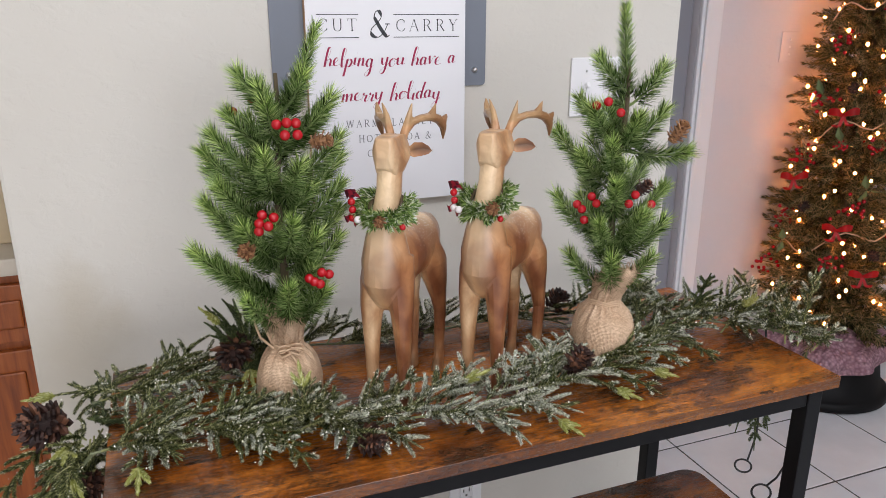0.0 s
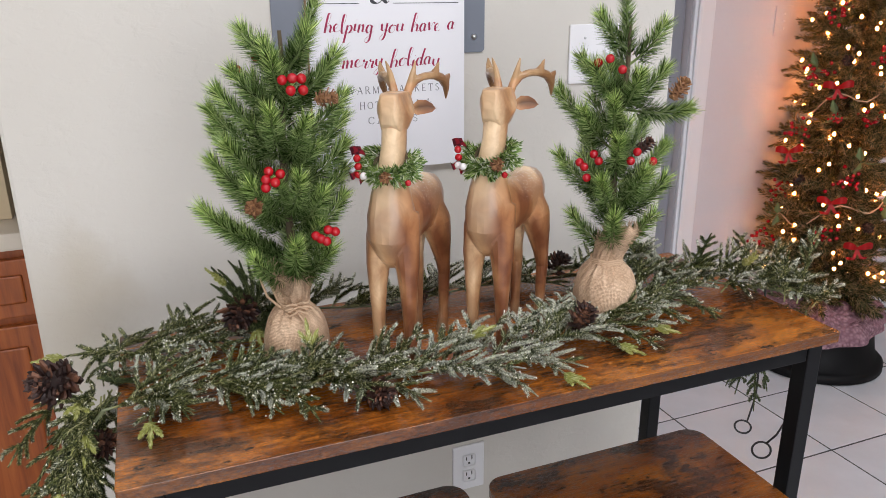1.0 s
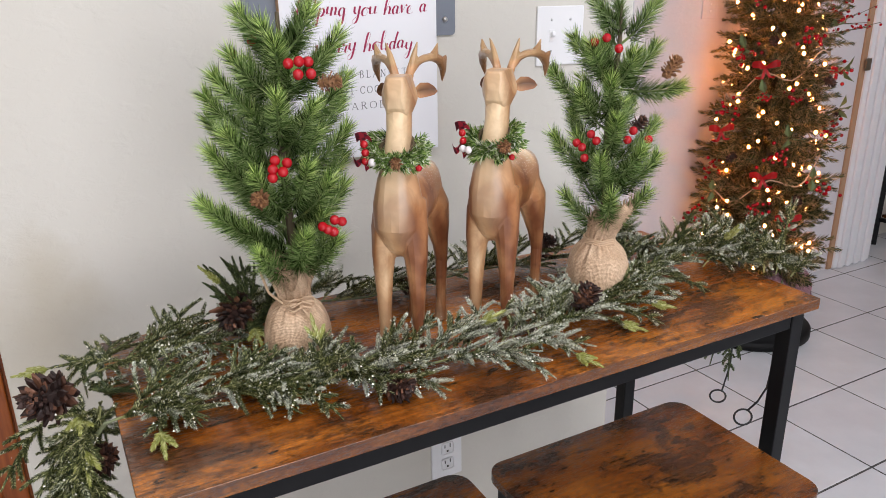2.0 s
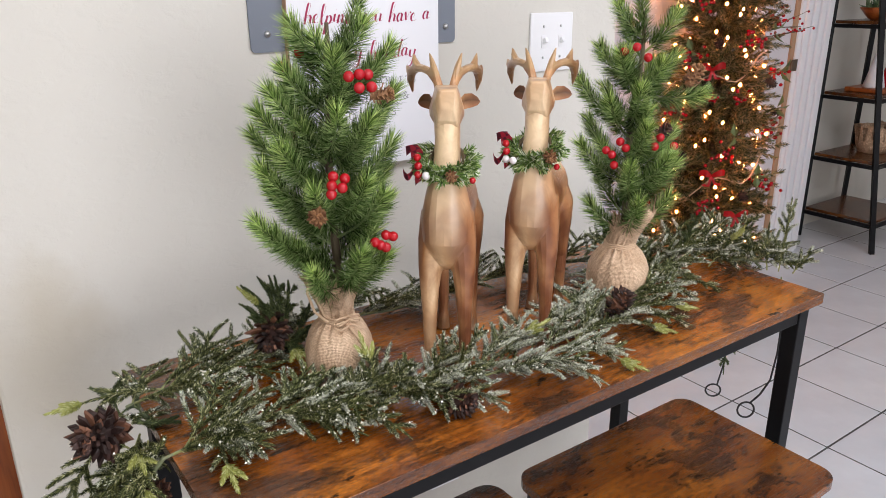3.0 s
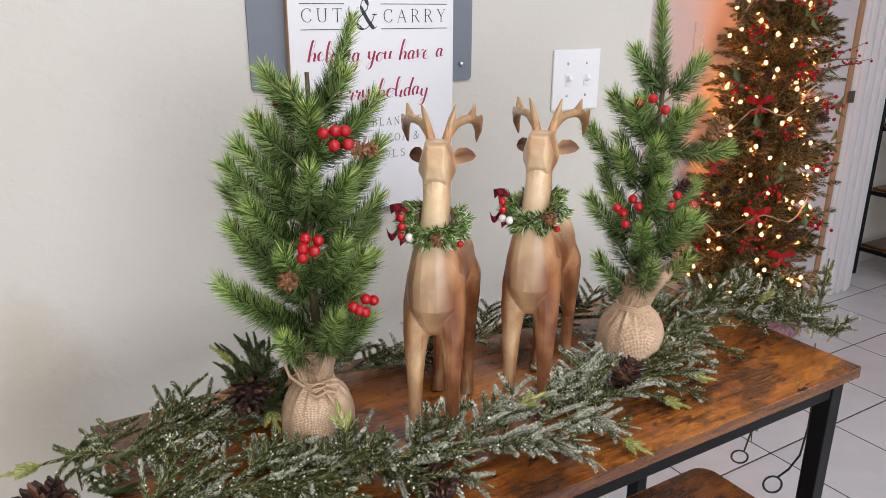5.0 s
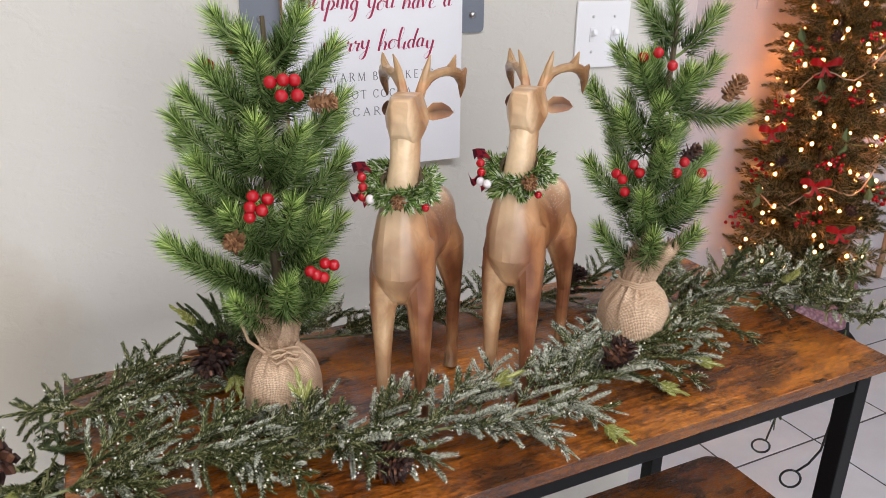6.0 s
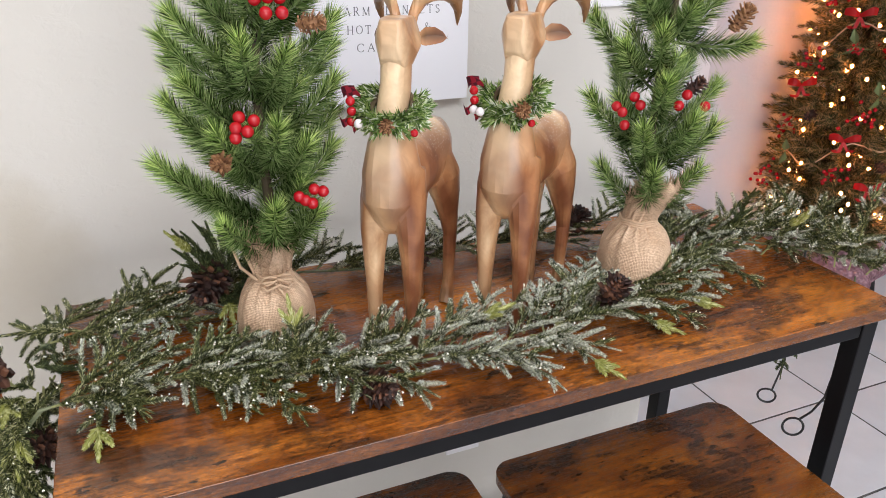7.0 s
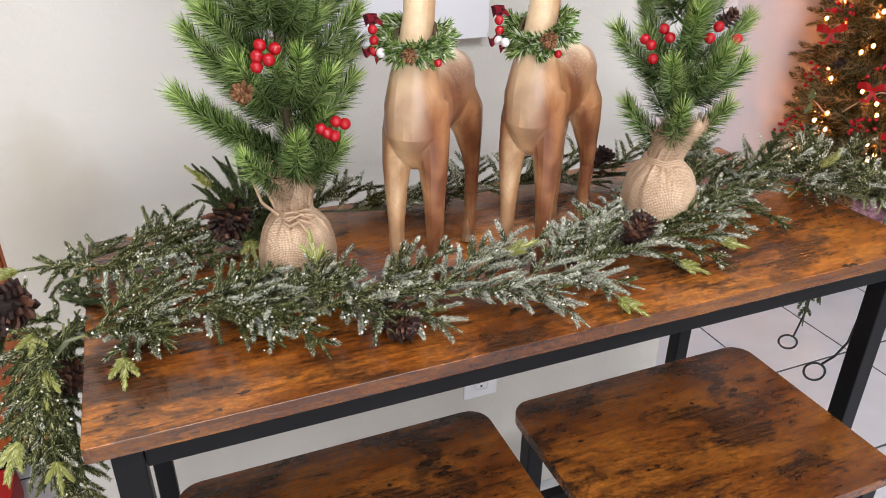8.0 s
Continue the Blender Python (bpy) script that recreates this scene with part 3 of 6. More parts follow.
def plank_top(x0, x1, y0, y1, z1, thick, corner, bm=None):
    """A board with rounded corners and softened edges."""
    bm = bm or bmesh.new()
    ring = []
    for cx, cy, a0 in ((x1 - corner, y1 - corner, 0), (x0 + corner, y1 - corner, 90), (x0 + corner, y0 + corner, 180), (x1 - corner, y0 + corner, 270)):
        for k in range(7):
            a = radians(a0 + 15 * k)
            ring.append((cx + corner * math.cos(a), cy + corner * math.sin(a)))
    vs = [bm.verts.new((x, y, z1 - thick)) for x, y in ring]
    f = bm.faces.new(vs)
    up = bmesh.ops.extrude_face_region(bm, geom=[f])
    bmesh.ops.translate(bm, vec=(0, 0, thick), verts=[v for v in up["geom"] if isinstance(v, bmesh.types.BMVert)])
    bmesh.ops.recalc_face_normals(bm, faces=bm.faces)
    es = [e for e in bm.edges if abs(e.verts[0].co.z - e.verts[1].co.z) < 1e-6]
    bmesh.ops.bevel(bm, geom=es, offset=0.0009, segments=2, affect="EDGES", profile=0.5)
    return bm


table = thing("bar_table", ((TX0 + TX1) / 2, (TY0 + TY1) / 2, 0), "narrow bar table with rustic brown top and black steel frame", "table")
part("tabletop", plank_top(TX0, TX1, TY0, TY1, TOP_Z, 0.017, 0.004), M_TOP, table, "rustic brown laminate top with scorched patches")
board = table.children[0].data
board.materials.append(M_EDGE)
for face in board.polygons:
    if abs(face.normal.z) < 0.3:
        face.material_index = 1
LEG, INX, INY = 0.027, 0.018, 0.012
zt = TOP_Z - 0.0175
for lx in (TX0 + INX, TX1 - INX - LEG):
    for ly in (TY0 + INY, TY1 - INY - LEG):
        leg = part("leg", box(lx, lx + LEG, ly, ly + LEG, 0.012, zt, 0.002), M_STEEL, table)
        part("levelling_foot", box(lx + 0.005, lx + LEG - 0.005, ly + 0.005, ly + LEG - 0.005, 0.0, 0.0118, 0.003), M_POT, leg)
for ly in (TY0 + INY, TY1 - INY - LEG):
    part("long_rail", box(TX0 + INX + LEG + 0.0005, TX1 - INX - LEG - 0.0005, ly + 0.002, ly + LEG - 0.002, zt - 0.03, zt, 0.002), M_STEEL, table)
for lx in (TX0 + INX, TX1 - INX - LEG):
    part("end_rail", box(lx + 0.002, lx + LEG - 0.002, TY0 + INY + LEG + 0.0005, TY1 - INY - LEG - 0.0005, zt - 0.03, zt, 0.002), M_STEEL, table)
    part("foot_rail", box(lx + 0.002, lx + LEG - 0.002, TY0 + INY + LEG + 0.0005, TY1 - INY - LEG - 0.0005, 0.09, 0.12, 0.002), M_STEEL, table)
part("foot_bar", box(TX0 + INX + LEG + 0.0005, TX1 - INX - LEG - 0.0005, TY1 - INY - LEG + 0.002, TY1 - INY - 0.002, 0.19, 0.22, 0.002), M_STEEL, table)


def stool(x0, y0, turn):
    """A bar stool with a rounded seat board."""
    w, d, z = 0.412, 0.30, 0.653
    ob = thing("bar_stool", (0, 0, 0), "backless bar stool with rustic brown seat, tucked under the table", "stool", "stools under the bar table")
    part("seat", plank_top(-w / 2, w / 2, -d / 2, d / 2, z, 0.016, 0.03), M_SEAT, ob, "rustic brown laminate seat with rounded corners")
    g = 0.025
    for sx in (-1, 1):
        for sy in (-1, 1):
            cx, cy = sx * (w / 2 - 0.028), sy * (d / 2 - 0.028)
            part("leg", box(cx - g / 2, cx + g / 2, cy - g / 2, cy + g / 2, 0.0, z - 0.0165, 0.002), M_STEEL, ob)
    for sy in (-1, 1):
        cy = sy * (d / 2 - 0.028)
        part("rail", box(-w / 2 + 0.042, w / 2 - 0.042, cy - 0.011, cy + 0.011, z - 0.042, z - 0.0168, 0.002), M_STEEL, ob)
        part("foot_bar", box(-w / 2 + 0.042, w / 2 - 0.042, cy - 0.011, cy + 0.011, 0.2, 0.222, 0.002), M_STEEL, ob)
    for sx in (-1, 1):
        cx = sx * (w / 2 - 0.028)
        part("side_rail", box(cx - 0.011, cx + 0.011, -d / 2 + 0.042, d / 2 - 0.042, z - 0.042, z - 0.0168, 0.002), M_STEEL, ob)
    ob.matrix_basis = pose(x0, y0, 0, 0, 0, turn)
    return ob


stool_a = stool(0.606, 0.738, 0)
copy_thing(stool_a, pose(0.158, 0.749, 0, 0, 0, 0))

# ---- sign, brackets, plates on the wall ----
SIGN_X0, SIGN_X1, SIGN_Z0, SIGN_Z1 = 0.2475, 0.536, 1.078, 1.535
FACE_Y = WALL_Y - 0.019


def bracket(x0, x1, bolt_x, label):
    ob = thing("wall_bracket", ((x0 + x1) / 2, WALL_Y, 1.28), label, "bracket", "brackets behind the sign")
    bm = bmesh.new()
    r, z0, z1 = 0.008, 1.281, 1.62
    ring = [(x0, z1), (x1, z1)]
    for cx, a0 in ((x1 - r, 0), (x0 + r, -90)):
        for k in range(5):
            a = radians(a0 - 22.5 * k)
            ring.append((cx + r * math.cos(a), z0 + r + r * math.sin(a)))
    f = bm.faces.new([bm.verts.new((x, WALL_Y - 0.004, z)) for x, z in ring])
    ext = bmesh.ops.extrude_face_region(bm, geom=[f])
    bmesh.ops.translate(bm, vec=(0, 0.0035, 0), verts=[v for v in ext["geom"] if isinstance(v, bmesh.types.BMVert)])
    bmesh.ops.recalc_face_normals(bm, faces=bm.faces)
    part("plate", bm, M_BRACKET, ob)
    part("bolt", ball(bmesh.new(), (bolt_x, WALL_Y - 0.0045, 1.309), 0.0055, 12, 8), M_BOLT, ob, "domed zinc bolt", True)


bracket(0.1915, 0.2515, 0.2195, "grey steel bracket plate with rounded end on the wall")
bracket(0.523, 0.583, 0.561, "grey steel bracket plate with rounded end on the wall")

sign = thing("holiday_sign", ((SIGN_X0 + SIGN_X1) / 2, WALL_Y, SIGN_Z0), "white printed holiday sign on a pine board", "sign")
part("board", box(SIGN_X0, SIGN_X1, FACE_Y + 0.001, WALL_Y - 0.0045, SIGN_Z0, SIGN_Z1, 0.001), M_SIGNWOOD, sign, "raw pine backing board")
part("sheet", box(SIGN_X0 + 0.001, SIGN_X1 - 0.0005, FACE_Y, FACE_Y + 0.0009, SIGN_Z0 + 0.0005, SIGN_Z1 - 0.001), M_PAPER, sign, "white printed sheet")


def rule(x0, x1, z):
    part("rule_line", box(x0, x1, FACE_Y - 0.0006, FACE_Y - 0.0001, z, z + 0.0011), M_INK, sign)


# thin book letters: upright and slanted strokes heavy or light, with little feet; each stroke is (points, weight)
BOOK = {}
BOOK["C"] = 0.72, [([(0.66, 0.80), (0.58, 0.95), (0.38, 1.0), (0.12, 0.82), (0.05, 0.5), (0.12, 0.18), (0.38, 0.0), (0.58, 0.06), (0.68, 0.22)], 1), ([(0.66, 0.72), (0.66, 0.98)], 0)]
BOOK["U"] = 0.80, [([(0.14, 1.0), (0.14, 0.35), (0.22, 0.08), (0.42, 0.0), (0.60, 0.08), (0.67, 0.35), (0.67, 1.0)], 1), ([(0.02, 1.0), (0.27, 1.0)], 0), ([(0.57, 1.0), (0.78, 1.0)], 0)]
BOOK["T"] = 0.76, [([(0.38, 1.0), (0.38, 0.0)], 2), ([(0.04, 1.0), (0.72, 1.0)], 0), ([(0.04, 1.0), (0.04, 0.84)], 0), ([(0.72, 1.0), (0.72, 0.84)], 0), ([(0.26, 0.0), (0.50, 0.0)], 0)]
BOOK["A"] = 0.80, [([(0.08, 0.0), (0.40, 1.0)], 0), ([(0.40, 1.0), (0.72, 0.0)], 2), ([(0.20, 0.36), (0.60, 0.36)], 0), ([(0.0, 0.0), (0.18, 0.0)], 0), ([(0.60, 0.0), (0.82, 0.0)], 0)]
BOOK["R"] = 0.76, [([(0.14, 0.0), (0.14, 1.0)], 2), ([(0.14, 1.0), (0.40, 1.0), (0.58, 0.76), (0.40, 0.52), (0.14, 0.52)], 1), ([(0.36, 0.52), (0.68, 0.0)], 2), ([(0.02, 0.0), (0.26, 0.0)], 0), ([(0.02, 1.0), (0.14, 1.0)], 0), ([(0.62, 0.0), (0.78, 0.0)], 0)]
BOOK["Y"] = 0.74, [([(0.08, 1.0), (0.37, 0.46)], 2), ([(0.66, 1.0), (0.37, 0.46)], 0), ([(0.37, 0.46), (0.37, 0.0)], 2), ([(0.0, 1.0), (0.20, 1.0)], 0), ([(0.56, 1.0), (0.74, 1.0)], 0), ([(0.26, 0.0), (0.48, 0.0)], 0)]
BOOK["W"] = 1.10, [([(0.08, 1.0), (0.32, 0.0)], 2), ([(0.32, 0.0), (0.55, 1.0)], 0), ([(0.55, 1.0), (0.79, 0.0)], 2), ([(0.79, 0.0), (1.02, 1.0)], 0), ([(0.0, 1.0), (0.18, 1.0)], 0), ([(0.94, 1.0), (1.10, 1.0)], 0)]
BOOK["M"] = 0.98, [([(0.12, 0.0), (0.14, 1.0)], 0), ([(0.14, 1.0), (0.49, 0.0)], 2), ([(0.49, 0.0), (0.82, 1.0)], 0), ([(0.82, 1.0), (0.85, 0.0)], 2), ([(0.02, 0.0), (0.22, 0.0)], 0), ([(0.75, 0.0), (0.96, 0.0)], 0)]
BOOK["B"] = 0.68, [([(0.14, 0.0), (0.14, 1.0)], 2), ([(0.14, 1.0), (0.40, 1.0), (0.54, 0.77), (0.38, 0.54), (0.14, 0.54)], 1), ([(0.38, 0.54), (0.62, 0.28), (0.42, 0.0), (0.14, 0.0)], 1)]
BOOK["L"] = 0.62, [([(0.14, 1.0), (0.14, 0.0)], 2), ([(0.02, 0.0), (0.56, 0.0)], 0), ([(0.56, 0.0), (0.58, 0.18)], 0), ([(0.02, 1.0), (0.26, 1.0)], 0)]
BOOK["N"] = 0.84, [([(0.14, 0.0), (0.14, 1.0)], 0), ([(0.14, 1.0), (0.70, 0.0)], 2), ([(0.70, 0.0), (0.70, 1.0)], 0), ([(0.04, 0.0), (0.24, 0.0)], 0), ([(0.60, 1.0), (0.80, 1.0)], 0)]
BOOK["K"] = 0.78, [([(0.14, 0.0), (0.14, 1.0)], 2), ([(0.62, 1.0), (0.16, 0.46)], 0), ([(0.30, 0.60), (0.70, 0.0)], 2), ([(0.02, 0.0), (0.26, 0.0)], 0), ([(0.60, 0.0), (0.80, 0.0)], 0)]
BOOK["E"] = 0.64, [([(0.14, 0.0), (0.14, 1.0)], 2), ([(0.04, 1.0), (0.56, 1.0)], 0), ([(0.14, 0.52), (0.46, 0.52)], 0), ([(0.04, 0.0), (0.60, 0.0)], 0)]
BOOK["S"] = 0.58, [([(0.48, 0.82), (0.36, 0.98), (0.14, 0.92), (0.10, 0.70), (0.30, 0.52), (0.50, 0.32), (0.42, 0.06), (0.20, 0.0), (0.06, 0.18)], 1)]
BOOK["H"] = 0.86, [([(0.14, 0.0), (0.14, 1.0)], 2), ([(0.72, 0.0), (0.72, 1.0)], 2), ([(0.14, 0.52), (0.72, 0.52)], 0), ([(0.03, 0.0), (0.25, 0.0)], 0), ([(0.61, 0.0), (0.83, 0.0)], 0), ([(0.03, 1.0), (0.25, 1.0)], 0), ([(0.61, 1.0), (0.83, 1.0)], 0)]
BOOK["O"] = 0.86, [([(0.43, 1.0), (0.14, 0.84), (0.05, 0.5), (0.14, 0.16), (0.43, 0.0), (0.72, 0.16), (0.81, 0.5), (0.72, 0.84), (0.43, 1.0)], 1)]
BOOK["&"] = 0.92, [([(0.86, 0.50), (0.70, 0.22), (0.44, 0.0), (0.16, 0.06), (0.10, 0.28), (0.34, 0.52), (0.56, 0.74), (0.50, 0.96), (0.34, 0.98), (0.26, 0.78), (0.40, 0.52), (0.64, 0.18), (0.82, 0.02), (0.94, 0.08)], 1), ([(0.74, 0.50), (0.96, 0.50)], 0)]


def smooth(pts, n=6):
    """A soft curve through a letter's points."""
    q = [pts[0]] + list(pts) + [pts[-1]]
    out = []
    for i in range(1, len(q) - 2):
        a, b, c, d = (Vector((*q[j], 0)) for j in (i - 1, i, i + 1, i + 2))
        for k in range(n):
            t = k / n
            out.append(0.5 * (2 * b + (c - a) * t + (2 * a - 5 * b + 4 * c - d) * t * t + (3 * b - a - 3 * c + d) * t ** 3))
    out.append(Vector((*q[-1], 0)))
    return out


def book(text, x0, x1, z, height, material, gap=0.34, thin=0.036, thick=0.09):
    """A line of thin serif capitals from x0 to x1."""
    total = sum(0.6 if ch == " " else BOOK[ch][0] + gap for ch in text) - gap
    k = (x1 - x0) / total
    pen, v, f = 0.0, [], []
    for ch in text:
        if ch == " ":
            pen += 0.6
            continue
        w, lines = BOOK[ch]
        for pts, weight in lines:
            run = smooth(pts) if len(pts) > 2 else [Vector((*p, 0)) for p in pts]
            i0 = len(v)
            for i, p in enumerate(run):
                d = (run[min(i + 1, len(run) - 1)] - run[max(i - 1, 0)]).normalized()
                half = height * 0.5 * (thin if weight == 0 else thick if weight == 2 else thin + (thick - thin) * (d.y * d.y if ch != "&" else max(0.0, -d.x * d.y) * 2))
                c = Vector((x0 + (pen + p.x) * k, FACE_Y - 0.0004, z + p.y * height))
                side = Vector((-d.y, 0, d.x)) * half
                v += [c + side, c - side]
            f += [(i0 + 2 * i, i0 + 2 * i + 1, i0 + 2 * i + 3, i0 + 2 * i + 2) for i in range(len(run) - 1)]
        pen += w + gap
    return raw_part("lettering", v, f, material, sign)


book("CUT", 0.269, 0.336, 1.3805, 0.0195, M_INK)
book("&", 0.357, 0.393, 1.3700, 0.043, M_INK, 0.0, 0.035, 0.15)
book("CARRY", 0.406, 0.520, 1.3795, 0.0195, M_INK)
for x0, x1 in ((0.267, 0.339), (0.401, 0.5235)):
    rule(x0, x1, 1.4065)
    rule(x0, x1, 1.3690)
GLYPH = {}
GLYPH["h"] = 0.88, [[(0, 0.2), (0.35, 1.3), (0.45, 2.2), (0.22, 2.3), (0.1, 1.2), (0.05, 0)], [(0.05, 0.2), (0.38, 0.98), (0.6, 0.75), (0.58, 0.12), (0.88, 0.2)]]
GLYPH["e"] = 0.72, [[(0, 0.2), (0.42, 0.6), (0.33, 0.98), (0.08, 0.65), (0.14, 0.1), (0.42, 0), (0.72, 0.2)]]
GLYPH["l"] = 0.5, [[(0, 0.2), (0.35, 1.4), (0.4, 2.2), (0.18, 2.2), (0.1, 1.0), (0.2, 0.03), (0.5, 0.2)]]
GLYPH["p"] = 0.85, [[(0, 0.2), (0.18, 1.0), (0.1, 0), (0.0, -1.15)], [(0.06, 0.4), (0.42, 1.0), (0.64, 0.55), (0.38, 0.02), (0.14, 0.25)], [(0.38, 0.02), (0.85, 0.2)]]
GLYPH["i"] = 0.45, [[(0, 0.2), (0.15, 0.95), (0.14, 0.12), (0.45, 0.2)], [(0.22, 1.4), (0.25, 1.5)]]
GLYPH["n"] = 0.82, [[(0, 0.2), (0.12, 1.0), (0.06, 0)], [(0.06, 0.3), (0.4, 1.0), (0.53, 0.7), (0.52, 0.1), (0.82, 0.2)]]
GLYPH["m"] = 1.22, [[(0, 0.2), (0.12, 1.0), (0.06, 0)], [(0.06, 0.3), (0.36, 1.0), (0.47, 0.7), (0.46, 0)], [(0.46, 0.3), (0.78, 1.0), (0.91, 0.7), (0.9, 0.1), (1.22, 0.2)]]
GLYPH["g"] = 0.82, [[(0, 0.2), (0.3, 1.0), (0.55, 0.9)], [(0.55, 0.9), (0.25, 1.0), (0.06, 0.5), (0.25, 0.02), (0.52, 0.4), (0.58, 0.95), (0.52, -0.7), (0.22, -1.15), (0.06, -0.75), (0.82, 0.2)]]
GLYPH["y"] = 0.86, [[(0, 0.2), (0.1, 0.95), (0.14, 0.3), (0.36, 0.05), (0.6, 0.5), (0.66, 0.95), (0.52, -0.7), (0.22, -1.1), (0.08, -0.7), (0.86, 0.2)]]
GLYPH["o"] = 0.82, [[(0, 0.2), (0.4, 1.0), (0.1, 0.7), (0.12, 0.12), (0.4, 0), (0.64, 0.4), (0.44, 0.96), (0.82, 0.8)]]
GLYPH["u"] = 0.9, [[(0, 0.2), (0.1, 0.95), (0.12, 0.2), (0.36, 0.05), (0.6, 0.5), (0.66, 0.95)], [(0.66, 0.95), (0.63, 0.12), (0.9, 0.2)]]
GLYPH["a"] = 0.86, [[(0, 0.2), (0.3, 1.0), (0.55, 0.9)], [(0.55, 0.9), (0.25, 1.0), (0.06, 0.45), (0.25, 0), (0.52, 0.4), (0.58, 0.95), (0.56, 0.12), (0.86, 0.2)]]
GLYPH["v"] = 0.78, [[(0, 0.4), (0.12, 0.95), (0.26, 0.06), (0.34, 0.06), (0.6, 0.9), (0.78, 0.8)]]
GLYPH["r"] = 0.66, [[(0, 0.2), (0.20, 1.08), (0.12, 0.96), (0.24, 0.84), (0.44, 0.86), (0.36, 0.3), (0.44, 0.03), (0.66, 0.2)]]
GLYPH["d"] = 0.86, [[(0, 0.2), (0.3, 1.0), (0.55, 0.85)], [(0.55, 0.85), (0.25, 1.0), (0.06, 0.5), (0.25, 0.02), (0.54, 0.4), (0.74, 2.2), (0.6, 1.2), (0.56, 0.12), (0.86, 0.2)]]


def handwriting(text, x0, x1, z, rise):
    """A line of script: brush strokes, thicker on the way down."""
    pen, strokes = 0.0, []
    for k, ch in enumerate(text):
        if ch == " ":
            pen += 0.75
            continue
        wide, lines = GLYPH[ch]
        lift = 0.14 * math.sin(k * 1.9)
        strokes += [[Vector((p.x + pen + 0.16 * p.y, p.y + lift, 0)) for p in smooth(l)] for l in lines]
        pen += wide
    k = (x1 - x0) / pen
    v, f = [], []
    for line in strokes:
        pts = [Vector((x0 + p.x * k, FACE_Y - 0.0004, z + p.y * rise)) for p in line]
        i0 = len(v)
        for i, p in enumerate(pts):
            d = (pts[min(i + 1, len(pts) - 1)] - pts[max(i - 1, 0)]).normalized()
            w = 0.0003 + 0.0010 * max(0.0, -d.z)
            side = Vector((-d.z, 0, d.x)) * w + Vector((w * 0.4, 0, 0))
            v += [p + side, p - side]
        f += [(i0 + 2 * i, i0 + 2 * i + 1, i0 + 2 * i + 3, i0 + 2 * i + 2) for i in range(len(pts) - 1)]
    raw_part("lettering", v, f, M_SCRIPT, sign)


handwriting("helping you have a", 0.276, 0.516, 1.322, 0.0135)
handwriting("merry holiday", 0.304, 0.486, 1.262, 0.0135)
book("WARM BLANKETS", 0.311, 0.485, 1.2170, 0.0122, M_GREYINK, 0.34, 0.065, 0.12)
book("HOT COCOA &", 0.333, 0.469, 1.1900, 0.0122, M_GREYINK, 0.34, 0.065, 0.12)
book("CAROLS", 0.348, 0.442, 1.1630, 0.0122, M_GREYINK, 0.34, 0.065, 0.12)

switch = thing("light_switch", (0.824, WALL_Y, 1.26), "white double toggle light switch on the wall", "light switch")
part("cover_plate", box(0.767, 0.881, WALL_Y - 0.006, WALL_Y - 0.0005, 1.213, 1.327, 0.0025), M_PLATE, switch)
for cx in (0.801, 0.847):
    part("collar", box(cx - 0.006, cx + 0.006, WALL_Y - 0.008, WALL_Y - 0.0062, 1.259, 1.283, 0.001), M_PLATE, switch)
    tg = box(cx - 0.004, cx + 0.004, WALL_Y - 0.018, WALL_Y - 0.0075, 1.267, 1.277, 0.002)
    bmesh.ops.rotate(tg, cent=(cx, WALL_Y - 0.008, 1.271), matrix=Matrix.Rotation(radians(-25), 3, "X"), verts=tg.verts)
    part("toggle", tg, M_PLATE, switch)
    for z in (1.241, 1.301):
        part("screw", ball(bmesh.new(), (cx, WALL_Y - 0.006, z), 0.0028, 8, 6), M_BOLT, switch, "", True)

outlet = thing("wall_outlet", (0.553, WALL_Y, 0.377), "white duplex power outlet low on the wall", "power outlet")
part("cover_plate", box(0.515, 0.591, WALL_Y - 0.006, WALL_Y - 0.0005, 0.320, 0.434, 0.0025), M_PLATE, outlet)
for cz in (0.357, 0.397):
    sock = part("socket_face", box(0.538, 0.568, WALL_Y - 0.0085, WALL_Y - 0.0062, cz - 0.014, cz + 0.014, 0.005, None, 3), M_PLATE, outlet)
    for dx, hh in ((-0.0065, 0.004), (0.0065, 0.005)):
        part("slot", box(0.553 + dx - 0.0011, 0.553 + dx + 0.0011, WALL_Y - 0.0092, WALL_Y - 0.0086, cz + 0.001, cz + 0.001 + 2 * hh), M_SLOT, sock)
    part("ground_hole", box(0.5508, 0.5552, WALL_Y - 0.0092, WALL_Y - 0.0086, cz - 0.0095, cz - 0.005), M_SLOT, sock)

switch2 = thing("light_switch", (2.225, FAR_Y, 1.29), "rose painted light switch plate beside the lit tree", "light switch")
part("cover_plate", box(2.185, 2.265, FAR_Y - 0.006, FAR_Y - 0.0005, 1.237, 1.347, 0.0025), M_WALL2, switch2)
for z in (1.265, 1.292, 1.318):
    part("toggle", box(2.222, 2.230, FAR_Y - 0.010, FAR_Y - 0.0055, z - 0.004, z + 0.004, 0.001), M_TRIM, switch2)


